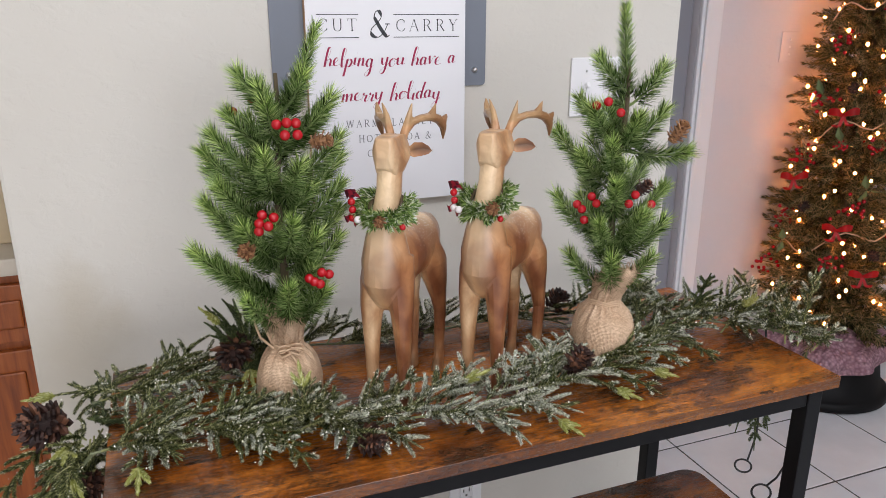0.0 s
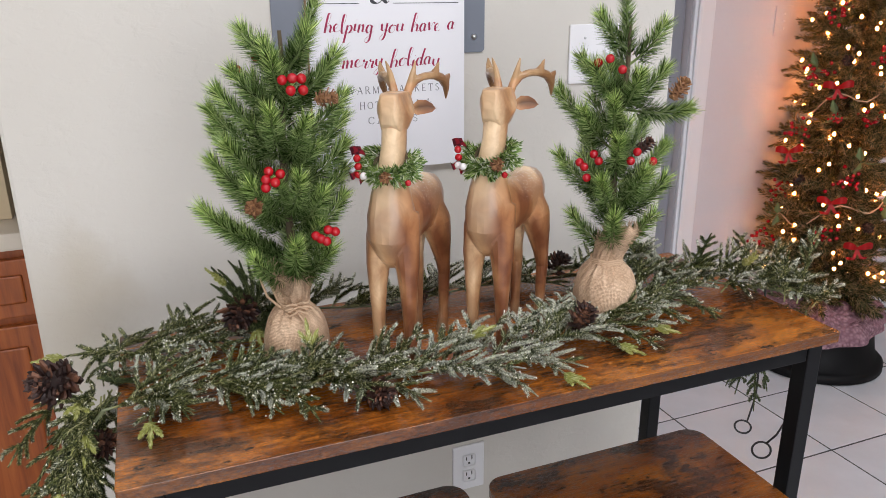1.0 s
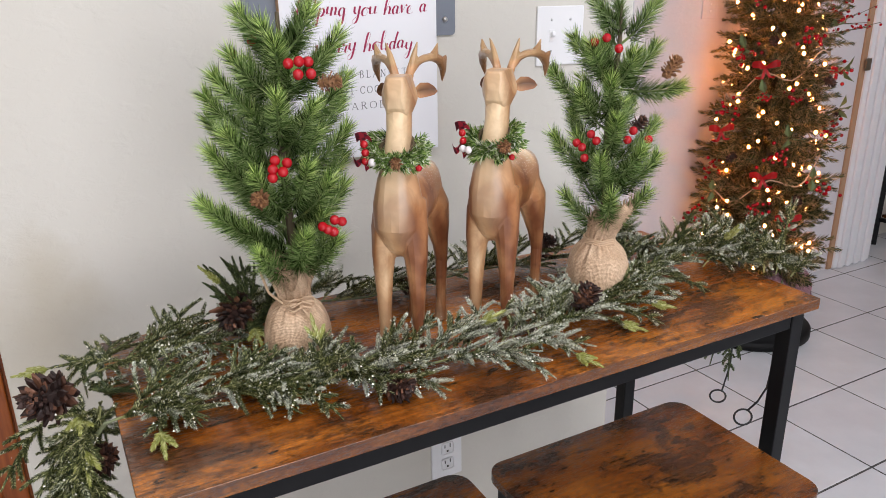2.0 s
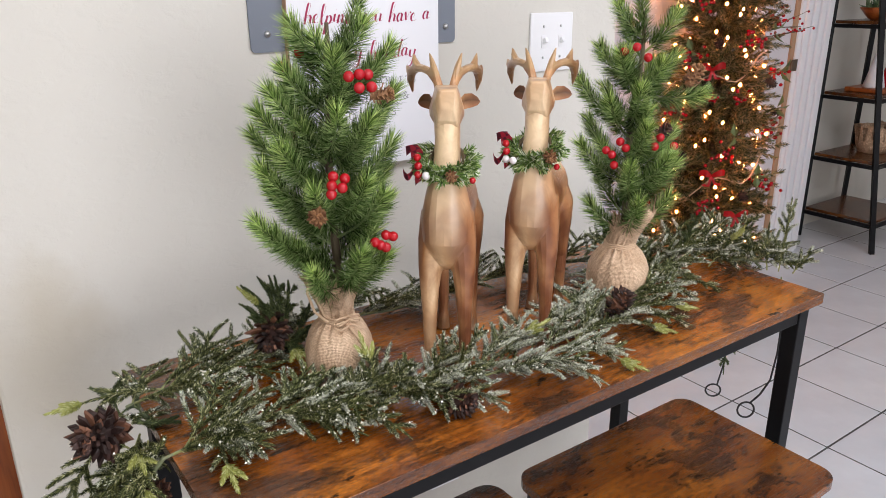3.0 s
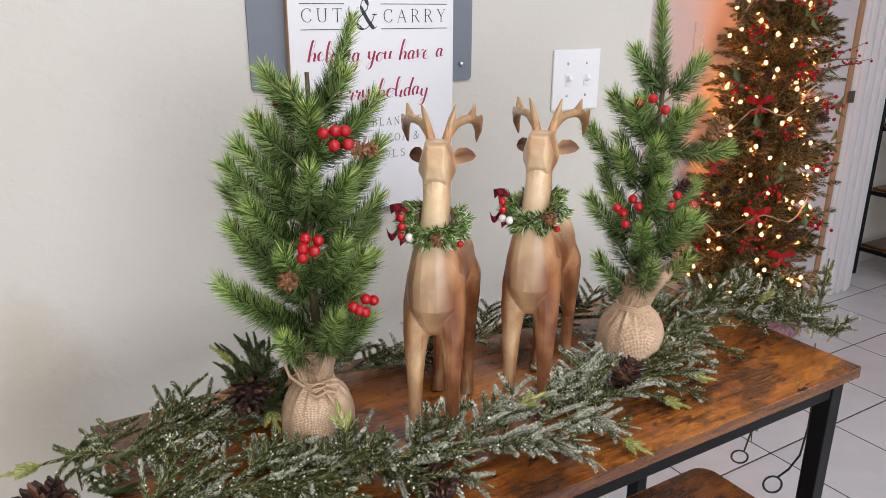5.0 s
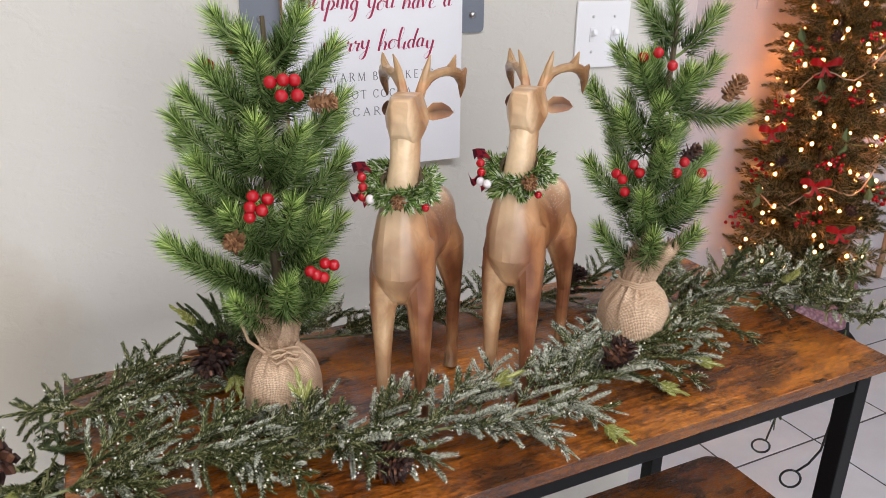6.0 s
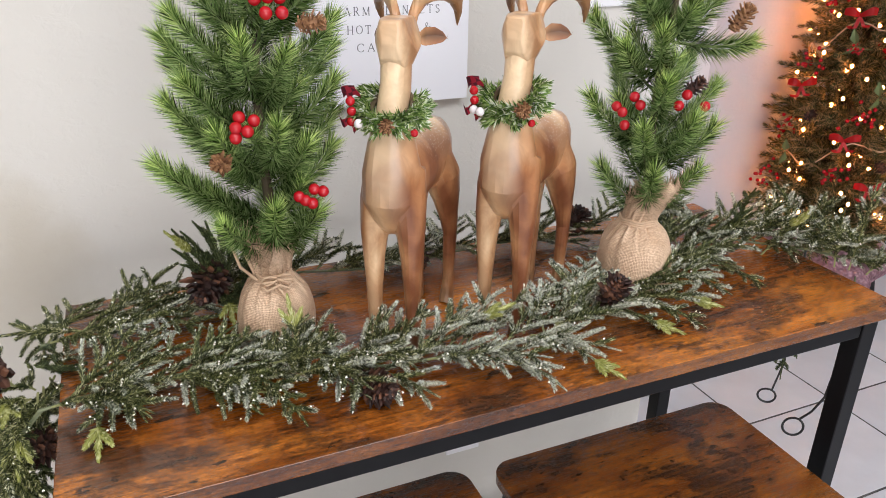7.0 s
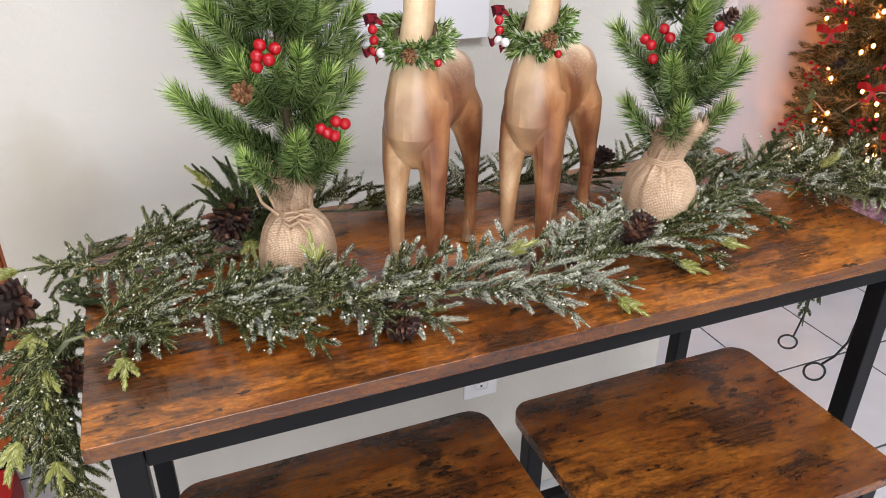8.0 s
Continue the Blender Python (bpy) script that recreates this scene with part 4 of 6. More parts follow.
# ---- carved deer ----
def deer_mesh():
    v, f = [], []

    def limb(pts, radii, sides=18):
        tube(pts, radii, sides, v, f)

    limb([(-0.087, 0, 0.203), (-0.079, 0, 0.206), (-0.056, 0, 0.206), (-0.02, 0, 0.202), (0.02, 0, 0.200), (0.042, 0, 0.200)],
         [(0.012, 0.020), (0.025, 0.034), (0.034, 0.042), (0.0325, 0.037), (0.034, 0.041), (0.030, 0.040)], 20)
    limb([(0.034, 0, 0.146), (0.042, 0, 0.160), (0.047, 0, 0.185), (0.046, 0, 0.212), (0.044, 0, 0.242), (0.0405, 0, 0.270), (0.0310, 0, 0.30), (0.0235, 0, 0.338)],
         [(0.010, 0.012), (0.022, 0.022), (0.0345, 0.031), (0.0350, 0.032), (0.0285, 0.027), (0.0190, 0.022), (0.0158, 0.0195), (0.0165, 0.020)], 20)
    for s in (-1, 1):
        limb([(0.036, s * 0.017, 0.215), (0.043, s * 0.0205, 0.180), (0.046, s * 0.0235, 0.145), (0.047, s * 0.0245, 0.115), (0.047, s * 0.0250, 0.080), (0.047, s * 0.0255, 0.03), (0.050, s * 0.0255, 0.013), (0.053, s * 0.0255, 0.0)],
             [0.020, 0.0205, 0.0172, 0.0136, 0.0108, 0.0084, 0.0098, 0.0112], 14)
        limb([(-0.050, s * 0.014, 0.200), (-0.058, s * 0.019, 0.178), (-0.066, s * 0.022, 0.150), (-0.074, s * 0.0235, 0.118), (-0.080, s * 0.0235, 0.092), (-0.077, s * 0.023, 0.03), (-0.074, s * 0.023, 0.013), (-0.071, s * 0.023, 0.0)],
             [0.022, 0.0245, 0.0190, 0.0126, 0.0098, 0.0080, 0.0096, 0.011], 14)
        # antler: a brow tine over the crown, the beam sweeping back and turning down, two more tines on it
        limb([(-0.006, s * 0.0070, 0.352), (-0.011, s * 0.0105, 0.366), (-0.0135, s * 0.0150, 0.384), (-0.011, s * 0.0205, 0.402)], [0.0066, 0.0058, 0.0046, 0.0016], 14)
        limb([(-0.012, s * 0.0105, 0.366), (-0.020, s * 0.0195, 0.3775), (-0.0295, s * 0.0275, 0.3805), (-0.046, s * 0.0360, 0.3800), (-0.064, s * 0.0425, 0.375), (-0.078, s * 0.0458, 0.363), (-0.087, s * 0.0430, 0.343)], [0.0056, 0.0053, 0.0052, 0.0058, 0.0066, 0.0056, 0.0016], 14)
        limb([(-0.045, s * 0.0355, 0.380), (-0.050, s * 0.0390, 0.388), (-0.0535, s * 0.0415, 0.398)], [0.0056, 0.0044, 0.0015], 14)
        limb([(-0.070, s * 0.0440, 0.370), (-0.077, s * 0.0475, 0.3745), (-0.083, s * 0.0505, 0.380)], [0.0064, 0.0050, 0.0015], 14)
    limb([(0.016, 0, 0.325), (0.010, 0, 0.345), (0.006, 0, 0.356)], [(0.015, 0.016), (0.016, 0.018), (0.010, 0.012)], 14)
    limb([(-0.080, 0, 0.222), (-0.092, 0, 0.216), (-0.095, 0, 0.198)], [0.009, 0.008, 0.003], 14)
    return v, f


def turned_head(x, y, z):
    """The head sits a little askew on the neck, looking to one side."""
    k = max(0.0, min(1.0, (z - 0.285) / 0.05))
    return Matrix.Rotation(radians(8) * k, 3, "Z") @ Vector((x, y, z)) + Vector((0, -0.005 * k, 0))


dv, df = deer_mesh()
dv = [turned_head(p[0] * (1.12 if p[0] < 0 and p[2] < 0.29 else 1.0), p[1] * (0.90 if p[2] < 0.29 else 0.98), p[2]) for p in dv]
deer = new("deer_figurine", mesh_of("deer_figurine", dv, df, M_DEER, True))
tagged(deer, "tan carved wooden deer with antlers standing on the table", "figurine", "pair of deer figurines")
rm = deer.modifiers.new("weld", "REMESH")
rm.mode, rm.voxel_size, rm.use_smooth_shade = "VOXEL", 0.0019, True
sm = deer.modifiers.new("soften", "SMOOTH")
sm.factor, sm.iterations = 0.5, 10
dc = deer.modifiers.new("facets", "DECIMATE")
dc.ratio = 0.028
cut = bpy.data.meshes.new_from_object(deer.evaluated_get(bpy.context.evaluated_depsgraph_get()))
deer.modifiers.clear()
deer.data = cut
# knife-cut facets: creases where two planes meet at more than a slight angle
bm = bmesh.new()
bm.from_mesh(cut)
for e in bm.edges:
    e.smooth = len(e.link_faces) == 2 and e.calc_face_angle(0.0) < radians(16)
hollow = bm.verts.layers.float.new("hollow")
# the head: flat brow, cheeks and jaw as a few large planes, from the nape to the nose: x, then half widths and heights of brow, cheek and jaw
rings = []
for x, top, ht, side, hs, jaw, hj in ((-0.020, 0.006, 0.354, 0.010, 0.346, 0.007, 0.336), (-0.008, 0.0120, 0.3625, 0.0180, 0.344, 0.012, 0.326), (0.008, 0.0130, 0.3650, 0.0218, 0.336, 0.0130, 0.319),
                                      (0.0235, 0.0130, 0.3655, 0.0212, 0.3310, 0.0130, 0.315), (0.040, 0.0120, 0.3660, 0.0182, 0.3460, 0.0128, 0.319), (0.0490, 0.0105, 0.3655, 0.0142, 0.3535, 0.0110, 0.328), (0.0535, 0.0080, 0.3640, 0.0100, 0.3590, 0.0080, 0.342)):
    rings.append([bm.verts.new(turned_head(x, y, z)) for y, z in ((-top, ht), (top, ht), (side, hs), (jaw, hj), (-jaw, hj), (-side, hs))])
made = [bm.faces.new(list(reversed(rings[0]))), bm.faces.new(rings[-1])]
for r0, r1 in zip(rings, rings[1:]):
    made += [bm.faces.new((r0[k], r0[(k + 1) % 6], r1[(k + 1) % 6], r1[k])) for k in range(6)]
bmesh.ops.recalc_face_normals(bm, faces=made)
rounded = bmesh.ops.bevel(bm, geom=list({e for f in made for e in f.edges}), offset=0.0016, segments=2, affect="EDGES", profile=0.5)["faces"]
for face in rounded + [f for f in made if f.is_valid]:
    face.smooth = True
made = []
# leaf-shaped ears, hollow in front
for s in (-1, 1):
    rows = []
    for t, half, deep in ((0.0, 0.0040, 0.0012), (0.28, 0.0098, 0.0042), (0.62, 0.0090, 0.0038), (0.88, 0.0056, 0.0020), (1.0, 0.0006, 0.0003)):
        c = turned_head(-0.002 - 0.018 * t, s * (0.015 + (0.0280 if s > 0 else 0.0200) * t), 0.341 - 0.001 * t + 0.003 * math.sin(3 * t))
        ring = [bm.verts.new(c + Vector(o)) for o in ((0.0008, 0, half), (-deep * 0.6, 0, 0.0), (0.0008, 0, -half), (-deep * 1.6, 0, 0.0))]
        ring[1][hollow] = 1.0 if 0.0 < t < 0.9 else 0.3
        rows.append(ring)
    made += [bm.faces.new(rows[0]), bm.faces.new(list(reversed(rows[-1])))]
    for r0, r1 in zip(rows, rows[1:]):
        made += [bm.faces.new((r0[k], r1[k], r1[(k + 1) % 4], r0[(k + 1) % 4])) for k in range(4)]
bmesh.ops.recalc_face_normals(bm, faces=made)
worn = list({e for f in made for e in f.edges})
bmesh.ops.bevel(bm, geom=worn[:], offset=0.0004, segments=1, affect="EDGES", profile=0.5)
bm.to_mesh(cut)
bm.free()
DEER_L = (0.284, 0.892, 180 + 48)
DEER_R = (0.424, 0.879, 180 + 37)
deer.matrix_basis = pose(DEER_L[0], DEER_L[1], TOP_Z, 0, 0, DEER_L[2])
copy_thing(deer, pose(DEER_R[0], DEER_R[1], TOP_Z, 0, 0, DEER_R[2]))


def neck_wreath(at, turn, seed, bow_side, label):
    """A small frosted pine wreath round a deer's neck, with a bow, berries and a cone."""
    rng = random.Random(seed)
    ob = thing("neck_wreath", (0, 0, 0), label, "wreath", "wreaths on the deer")
    v, f = [], []
    def hoop(a):
        return Vector((0.0425 + 0.0205 * math.cos(a), 0.0210 * math.sin(a), 0.281 - 0.012 * math.cos(a)))

    tube([hoop(2 * math.pi * k / 24) for k in range(25)], 0.003, 6, v, f, False)
    raw_part("ring", v, f, M_TWIG, ob)
    v, f = [], []
    for k in range(100):
        a = rng.uniform(-2.3, 2.3) if k < 76 else rng.uniform(0, 2 * math.pi)
        c = hoop(a)
        out = Vector((math.cos(a), math.sin(a), 0))
        tan = Vector((-math.sin(a), math.cos(a), 0)) * rng.choice((-1, 1))
        d = (out * rng.uniform(0.25, 0.7) + tan * rng.uniform(0.6, 1.0) + Vector((0, 0, rng.uniform(-0.75, 0.55)))).normalized()
        path = curve_pts(c, c + d * rng.uniform(0.014, 0.026), (0, 0, rng.uniform(-0.004, 0.004)), 3)
        needle_run(path, 32, 0.0135, 0.0012, 0.66, rng, v, f)
    raw_part("greenery", v, f, M_WREATH, ob, "green pine sprigs with frosted tips")
    s = bow_side
    for dy, dz, lean in ((0.0, 0.006, 1), (0.010, -0.010, -1), (-0.004, -0.022, 0.3), (0.006, 0.014, 0.2)):
        c = Vector((0.060, s * 0.026 + dy * s, 0.286 + dz))
        bm = bmesh.new()
        n = 6
        rows = []
        for i in range(n):
            t = i / (n - 1)
            p = c + Vector((0.004 * math.sin(t * 3), s * 0.014 * t, lean * 0.009 * math.sin(t * 3.0) - 0.006 * t))
            w = 0.0028 + 0.0034 * t
            rows.append((bm.verts.new(p + Vector((w * 0.5, 0, w))), bm.verts.new(p - Vector((w * 0.5, 0, w)))))
        for (a, b), (c2, d2) in zip(rows, rows[1:]):
            bm.faces.new((a, b, d2, c2))
        bmesh.ops.solidify(bm, geom=bm.faces, thickness=0.0008)
        part("ribbon_loop", bm, M_PLAID, ob, "red plaid ribbon")
    for k, (px, py, pz) in enumerate(((0.074, 0.030, 0.280), (0.075, 0.030, 0.270), (0.074, 0.031, 0.290), (0.080, 0.020, 0.270))):
        part("berry", ball(bmesh.new(), (px, s * py, pz), 0.0048, 10, 7), M_BERRY if k != 3 and not (k == 1 and seed > 5) else M_SNOWBERRY, ob, "", True)
    pinecone("pinecone", (0.082, -s * 0.010, 0.270) if seed < 6 else (0.074, -s * 0.026, 0.276), (0.9, -s * 0.3, -0.1), 0.018 if seed < 6 else 0.026, 0.009 if seed < 6 else 0.011, ob, M_CONE_LIGHT, "tiny brown pinecone", 34, seed)
    part("berry", ball(bmesh.new(), (0.066, -s * 0.033, 0.262), 0.004, 10, 7), M_BERRY, ob, "", True)
    ob.matrix_basis = pose(at[0], at[1], TOP_Z, 0, 0, turn)
    return ob


neck_wreath(DEER_L, DEER_L[2], 4, -1, "small frosted pine wreath with plaid bow on a deer")
neck_wreath(DEER_R, DEER_R[2], 9, -1, "small frosted pine wreath with bow and white berry")


# ---- little pines in burlap ----
def berries(parent, spots, tight=0.82):
    """A bunch of berries, drawn in towards its middle."""
    mid = sum(spots, Vector()) / len(spots)
    for p in spots:
        part("berry", ball(bmesh.new(), mid + (p - mid) * tight, 0.0061, 12, 8), M_BERRY, parent, "glossy red berry", True)


def burlap_sack(ob, base, seed, radius, tall, collar, flop, across, toward):
    """A filled burlap pouch tied at the neck, its ragged collar standing open over the tie."""
    rng = random.Random(seed)
    bx, by = base
    prof = [(0.70, 0.0), (0.90, 0.03), (0.985, 0.14), (1.0, 0.30), (0.99, 0.46), (0.945, 0.62), (0.85, 0.76), (0.70, 0.87), (0.54, 0.95), (0.45, 1.0)]
    prof = [(radius * r, tall * z) for r, z in prof]
    prof += [(radius * r, tall + collar * z) for r, z in ((0.44, 0.06), (0.47, 0.22), (0.54, 0.42), (0.62, 0.62), (0.68, 0.82), (0.71, 1.0), (0.68, 0.99), (0.60, 0.74), (0.50, 0.46), (0.36, 0.20))]
    sides, v, f, threads, rim = 120, [], [], [], []
    run = 0.0
    for j, (r, z) in enumerate(prof):
        if j:
            run += math.hypot(r - prof[j - 1][0], z - prof[j - 1][1])
        high = max(0.0, (z - tall) / collar)
        pleat = math.exp(-((z - tall) / 0.016) ** 2)
        belly = max(0.0, 1 - abs(z - 0.5 * tall) / (0.5 * tall))
        for k in range(sides):
            t = 2 * math.pi * k / sides
            w = 1 + 0.07 * noise.noise((math.cos(t) * 1.5 + seed, math.sin(t) * 1.5, z * 24)) + pleat * (0.09 * math.sin(17 * t + 3 * math.sin(t + seed)) + 0.05 * math.sin(29 * t + seed))
            w += belly * 0.022 * math.sin(9 * t + seed + 2 * math.sin(2 * t))
            w += min(1.0, high) * (0.16 * math.sin(4 * t + seed + z * 30) + 0.09 * math.sin(7 * t + 2 * seed))
            ragged = high * high * collar * (0.20 * math.sin(t + seed) + 0.15 * math.sin(3 * t + 2 * seed) + 0.10 * noise.noise((math.cos(t) * 9, math.sin(t) * 9, seed)))
            p = Vector((bx + r * w * math.cos(t), by + r * w * math.sin(t), TOP_Z + z + ragged)) + across * flop * high ** 1.4
            if high > 0 and flop > 0.01:
                p.z += (math.cos(t) * across.x + math.sin(t) * across.y) * 0.016 * high
            v.append(p)
            if abs(high - 1.0) < 0.01:
                rim.append(p)
            threads.append((0.047 * t, run, 0.0))
    for j in range(len(prof) - 1):
        for k in range(sides):
            a, b = j * sides, (j + 1) * sides
            f.append((a + k, a + (k + 1) % sides, b + (k + 1) % sides, b + k))
    f.append(tuple(reversed(range(sides))))
    sack = raw_part("burlap_sack", v, f, M_BURLAP, ob, "tan burlap sack gathered at the neck", True)
    lay = sack.data.attributes.new("threads", "FLOAT_VECTOR", "POINT")
    lay.data.foreach_set("vector", [q for t3 in threads for q in t3])
    # loose threads along the torn rim
    v, f = [], []
    for p in rim:
        if rng.random() < 0.75:
            out = (p - Vector((bx, by, p.z)) - across * flop).normalized()
            d = out * rng.uniform(-0.1, 0.6) + Vector((0, 0, 1)) + across * rng.gauss(0, 0.5)
            tube(curve_pts(p - Vector((0, 0, 0.002)), p + d.normalized() * rng.uniform(0.004, 0.013), (rng.gauss(0, 0.002), rng.gauss(0, 0.002), 0), 3), [0.0005, 0.0005, 0.0004, 0.0003], 4, v, f)
    raw_part("frayed_edge", v, f, M_BURLAP, sack, "loose burlap threads")
    neck = radius * 0.47
    v, f = [], []
    for dz in (-0.003, 0.0, 0.003):
        tube([Vector((bx + neck * math.cos(a * 0.3), by + neck * math.sin(a * 0.3), TOP_Z + tall + 0.002 + dz + 0.0012 * math.sin(a * 1.7))) for a in range(22)], 0.0017, 6, v, f)
    raw_part("twine_tie", v, f, M_TWINE, ob, "jute twine tied round the neck")
    return sack


def soft_sheet(name, corners, sag, material, parent, label=""):
    """A bent piece of cloth between four corners, one millimetre thick."""
    a, b, c, d = (Vector(p) for p in corners)
    bm = bmesh.new()
    n = 10
    grid = []
    for i in range(n + 1):
        row = []
        for j in range(n + 1):
            s, t = i / n, j / n
            p = (a * (1 - s) + b * s) * (1 - t) + (d * (1 - s) + c * s) * t
            p = p + Vector(sag) * (math.sin(math.pi * s) * math.sin(math.pi * t)) + Vector((0, 0, 0.0015 * math.sin(9 * s + 5 * t)))
            row.append(bm.verts.new(p))
        grid.append(row)
    for r0, r1 in zip(grid, grid[1:]):
        for j in range(n):
            bm.faces.new((r0[j], r1[j], r1[j + 1], r0[j + 1]))
    uv = [(v.co.x + v.co.y, v.co.z, 0.0) for v in bm.verts]
    bmesh.ops.solidify(bm, geom=bm.faces, thickness=0.001)
    ob = part(name, bm, material, parent, label, True)
    lay = ob.data.attributes.new("threads", "FLOAT_VECTOR", "POINT")
    lay.data.foreach_set("vector", [q for p in ob.data.vertices for q in (p.co.x + p.co.y, p.co.z, 0.0)])
    return ob


def little_pine(base, view, tips, fill, label, seed, lean, sack_size):
    """A small pine: a burlap sack, a trunk and boughs of long needles. tips: (across, toward the viewer, height over the table)."""
    rng = random.Random(seed)
    bx, by = base
    ob = thing("potted_pine", (bx, by, TOP_Z), label, "small pine", "pair of little pines")
    across = Vector((view[1], -view[0], 0)).normalized()
    toward = Vector((-view[0], -view[1], 0)).normalized()
    sack = burlap_sack(ob, base, seed, *sack_size, across, toward)
    foot = Vector((bx, by, TOP_Z))

    def trunk_at(z):
        s = max(0.0, min(1.0, (z - 0.08) / 0.36))
        return foot + Vector((0, 0, z)) + across * (lean * s + 0.004 * math.sin(9 * s))

    v, f = tube([trunk_at(z) for z in (0.05, 0.14, 0.22, 0.30, 0.38, 0.44)], [0.0065, 0.006, 0.005, 0.0045, 0.0035, 0.0024], 8)
    raw_part("trunk", v, f, M_TWIG, ob)
    every = [(*tip, 1.0) for tip in tips]
    for k in range(fill):
        z = 0.170 + 0.275 * (k + rng.random()) / fill
        turn = k * 2.39996 + seed
        r = 0.060 - 0.13 * (z - 0.170)
        every.append((r * math.cos(turn), r * math.sin(turn), z, 0.75))
    for u, w, z, *own, full in every:
        tip = foot + across * u + toward * w + Vector((0, 0, z))
        reach = math.hypot(u - lean * 0.5, w)
        z0 = min(0.42, max(0.115, z - 0.030 - 0.45 * reach)) if z < 0.47 else 0.395
        root = trunk_at(own[0] if own else z0)
        out = (tip - root)
        length = out.length
        # out from the trunk first, then bending up to the tip
        path = curve_pts(root, tip, Vector((out.x, out.y, 0)) * 0.16 - Vector((0, 0, 0.12 * reach)), 8)
        v, f = tube(path, [0.0021, 0.002, 0.0019, 0.0018, 0.0017, 0.0015, 0.0013, 0.0011, 0.0008], 5)
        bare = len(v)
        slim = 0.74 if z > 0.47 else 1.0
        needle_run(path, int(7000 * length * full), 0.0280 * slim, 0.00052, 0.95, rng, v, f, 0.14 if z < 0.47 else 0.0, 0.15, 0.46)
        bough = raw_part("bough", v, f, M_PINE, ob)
        # how far out each needle sits, for the shade painted in near the trunk
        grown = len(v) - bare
        bough.data.attributes.new("along_bough", "FLOAT", "POINT").data.foreach_set("value", [0.2] * bare + [j / grown for j in range(grown)])
    return ob, across, toward, sack


PINE_L = (0.133, 0.930)
PINE_R = (0.602, 0.884)
tips_l = [(-0.044, 0.058, 0.168), (0.052, 0.045, 0.172), (-0.070, 0.005, 0.258), (-0.084, 0.025, 0.288), (-0.070, 0.03, 0.372), (0.070, 0.03, 0.412), (-0.078, 0.03, 0.215), (0.058, 0.0, 0.492), (-0.036, 0.01, 0.440), (0.040, 0.03, 0.440), (-0.050, 0.02, 0.394), (0.058, 0.0, 0.390), (-0.082, 0.02, 0.350), (-0.080, -0.02, 0.318), (0.078, 0.02, 0.362),
          (0.082, -0.03, 0.330), (-0.066, 0.045, 0.312), (0.078, 0.01, 0.300), (0.078, -0.015, 0.262), (-0.100, 0.045, 0.234), (0.074, 0.0, 0.228), (0.016, 0.082, 0.274), (0.006, 0.080, 0.190),
          (0.045, 0.035, 0.178), (-0.012, 0.078, 0.352), (0.028, 0.070, 0.340), (-0.006, 0.056, 0.408), (-0.055, 0.025, 0.195), (0.044, 0.060, 0.250), (-0.040, 0.070, 0.266), (-0.030, -0.06, 0.36),
          (0.020, -0.07, 0.30), (-0.050, -0.07, 0.25), (0.045, -0.06, 0.21), (-0.015, -0.05, 0.42)]
tips_r = [(0.001, 0.0, 0.516), (-0.028, 0.01, 0.450), (0.056, 0.0, 0.438), (-0.051, 0.01, 0.394), (0.062, -0.01, 0.380), (-0.079, 0.02, 0.350), (0.094, 0.024, 0.330, 0.325), (-0.075, 0.03, 0.260),
          (0.072, -0.02, 0.270), (-0.054, 0.01, 0.168), (0.075, 0.0, 0.225), (-0.014, 0.078, 0.236), (0.042, 0.066, 0.248), (0.060, 0.03, 0.178), (-0.004, 0.066, 0.342), (0.005, 0.080, 0.292),
          (-0.032, 0.055, 0.388), (0.026, 0.055, 0.376), (-0.043, 0.05, 0.326), (0.006, 0.066, 0.182), (0.0, -0.06, 0.38), (0.045, -0.07, 0.30), (-0.045, -0.07, 0.28), (0.02, -0.07, 0.20)]
pine_l, al, tl, sack_l = little_pine(PINE_L, (0.14, 0.99), tips_l, 13, "small artificial pine with red berries in a burlap sack", 11, 0.006, (0.0445, 0.083, 0.052, -0.006))
pine_r, ar, tr, sack_r = little_pine(PINE_R, (0.56, 0.83), tips_r, 9, "small artificial pine with a cone-tipped bough in a burlap sack", 23, 0.010, (0.0495, 0.096, 0.050, 0.022))
# the left sack's turned-down flap, its bow and a standing loop of twine
knot = Vector((PINE_L[0], PINE_L[1], TOP_Z + 0.085)) + tl * 0.0215
soft_sheet("flap", [knot + al * x + tl * y + Vector((0, 0, z)) for x, y, z in ((-0.026, 0.006, 0.058), (0.004, 0.012, 0.046), (-0.004, 0.010, 0.018), (-0.022, 0.008, 0.030))], tl * 0.008, M_BURLAP, sack_l, "turned-down corner of burlap")
v, f = [], []
for s, rise, out in ((-1, 0.004, 0.006), (1, 0.006, 0.007), (-1, -0.001, 0.010), (1, 0.001, 0.011)):
    tube([knot + al * (s * q[0] * 0.72 + 0.004) + tl * (q[1] * out / 0.006 + 0.003) + Vector((0, 0, q[2] + rise)) for q in ((0.0, 0, 0), (0.010, 0.004, 0.004), (0.020, 0.003, 0.002), (0.024, 0.0, -0.004), (0.016, 0.005, -0.006), (0.006, 0.006, -0.002), (0.0, 0.006, 0.0))], 0.0013, 6, v, f)
tube([knot + al * q[0] + tl * q[1] + Vector((0, 0, q[2])) for q in ((0.002, 0.008, 0), (0.008, 0.012, -0.010), (0.014, 0.016, -0.022), (0.022, 0.014, -0.034))], 0.0016, 6, v, f)
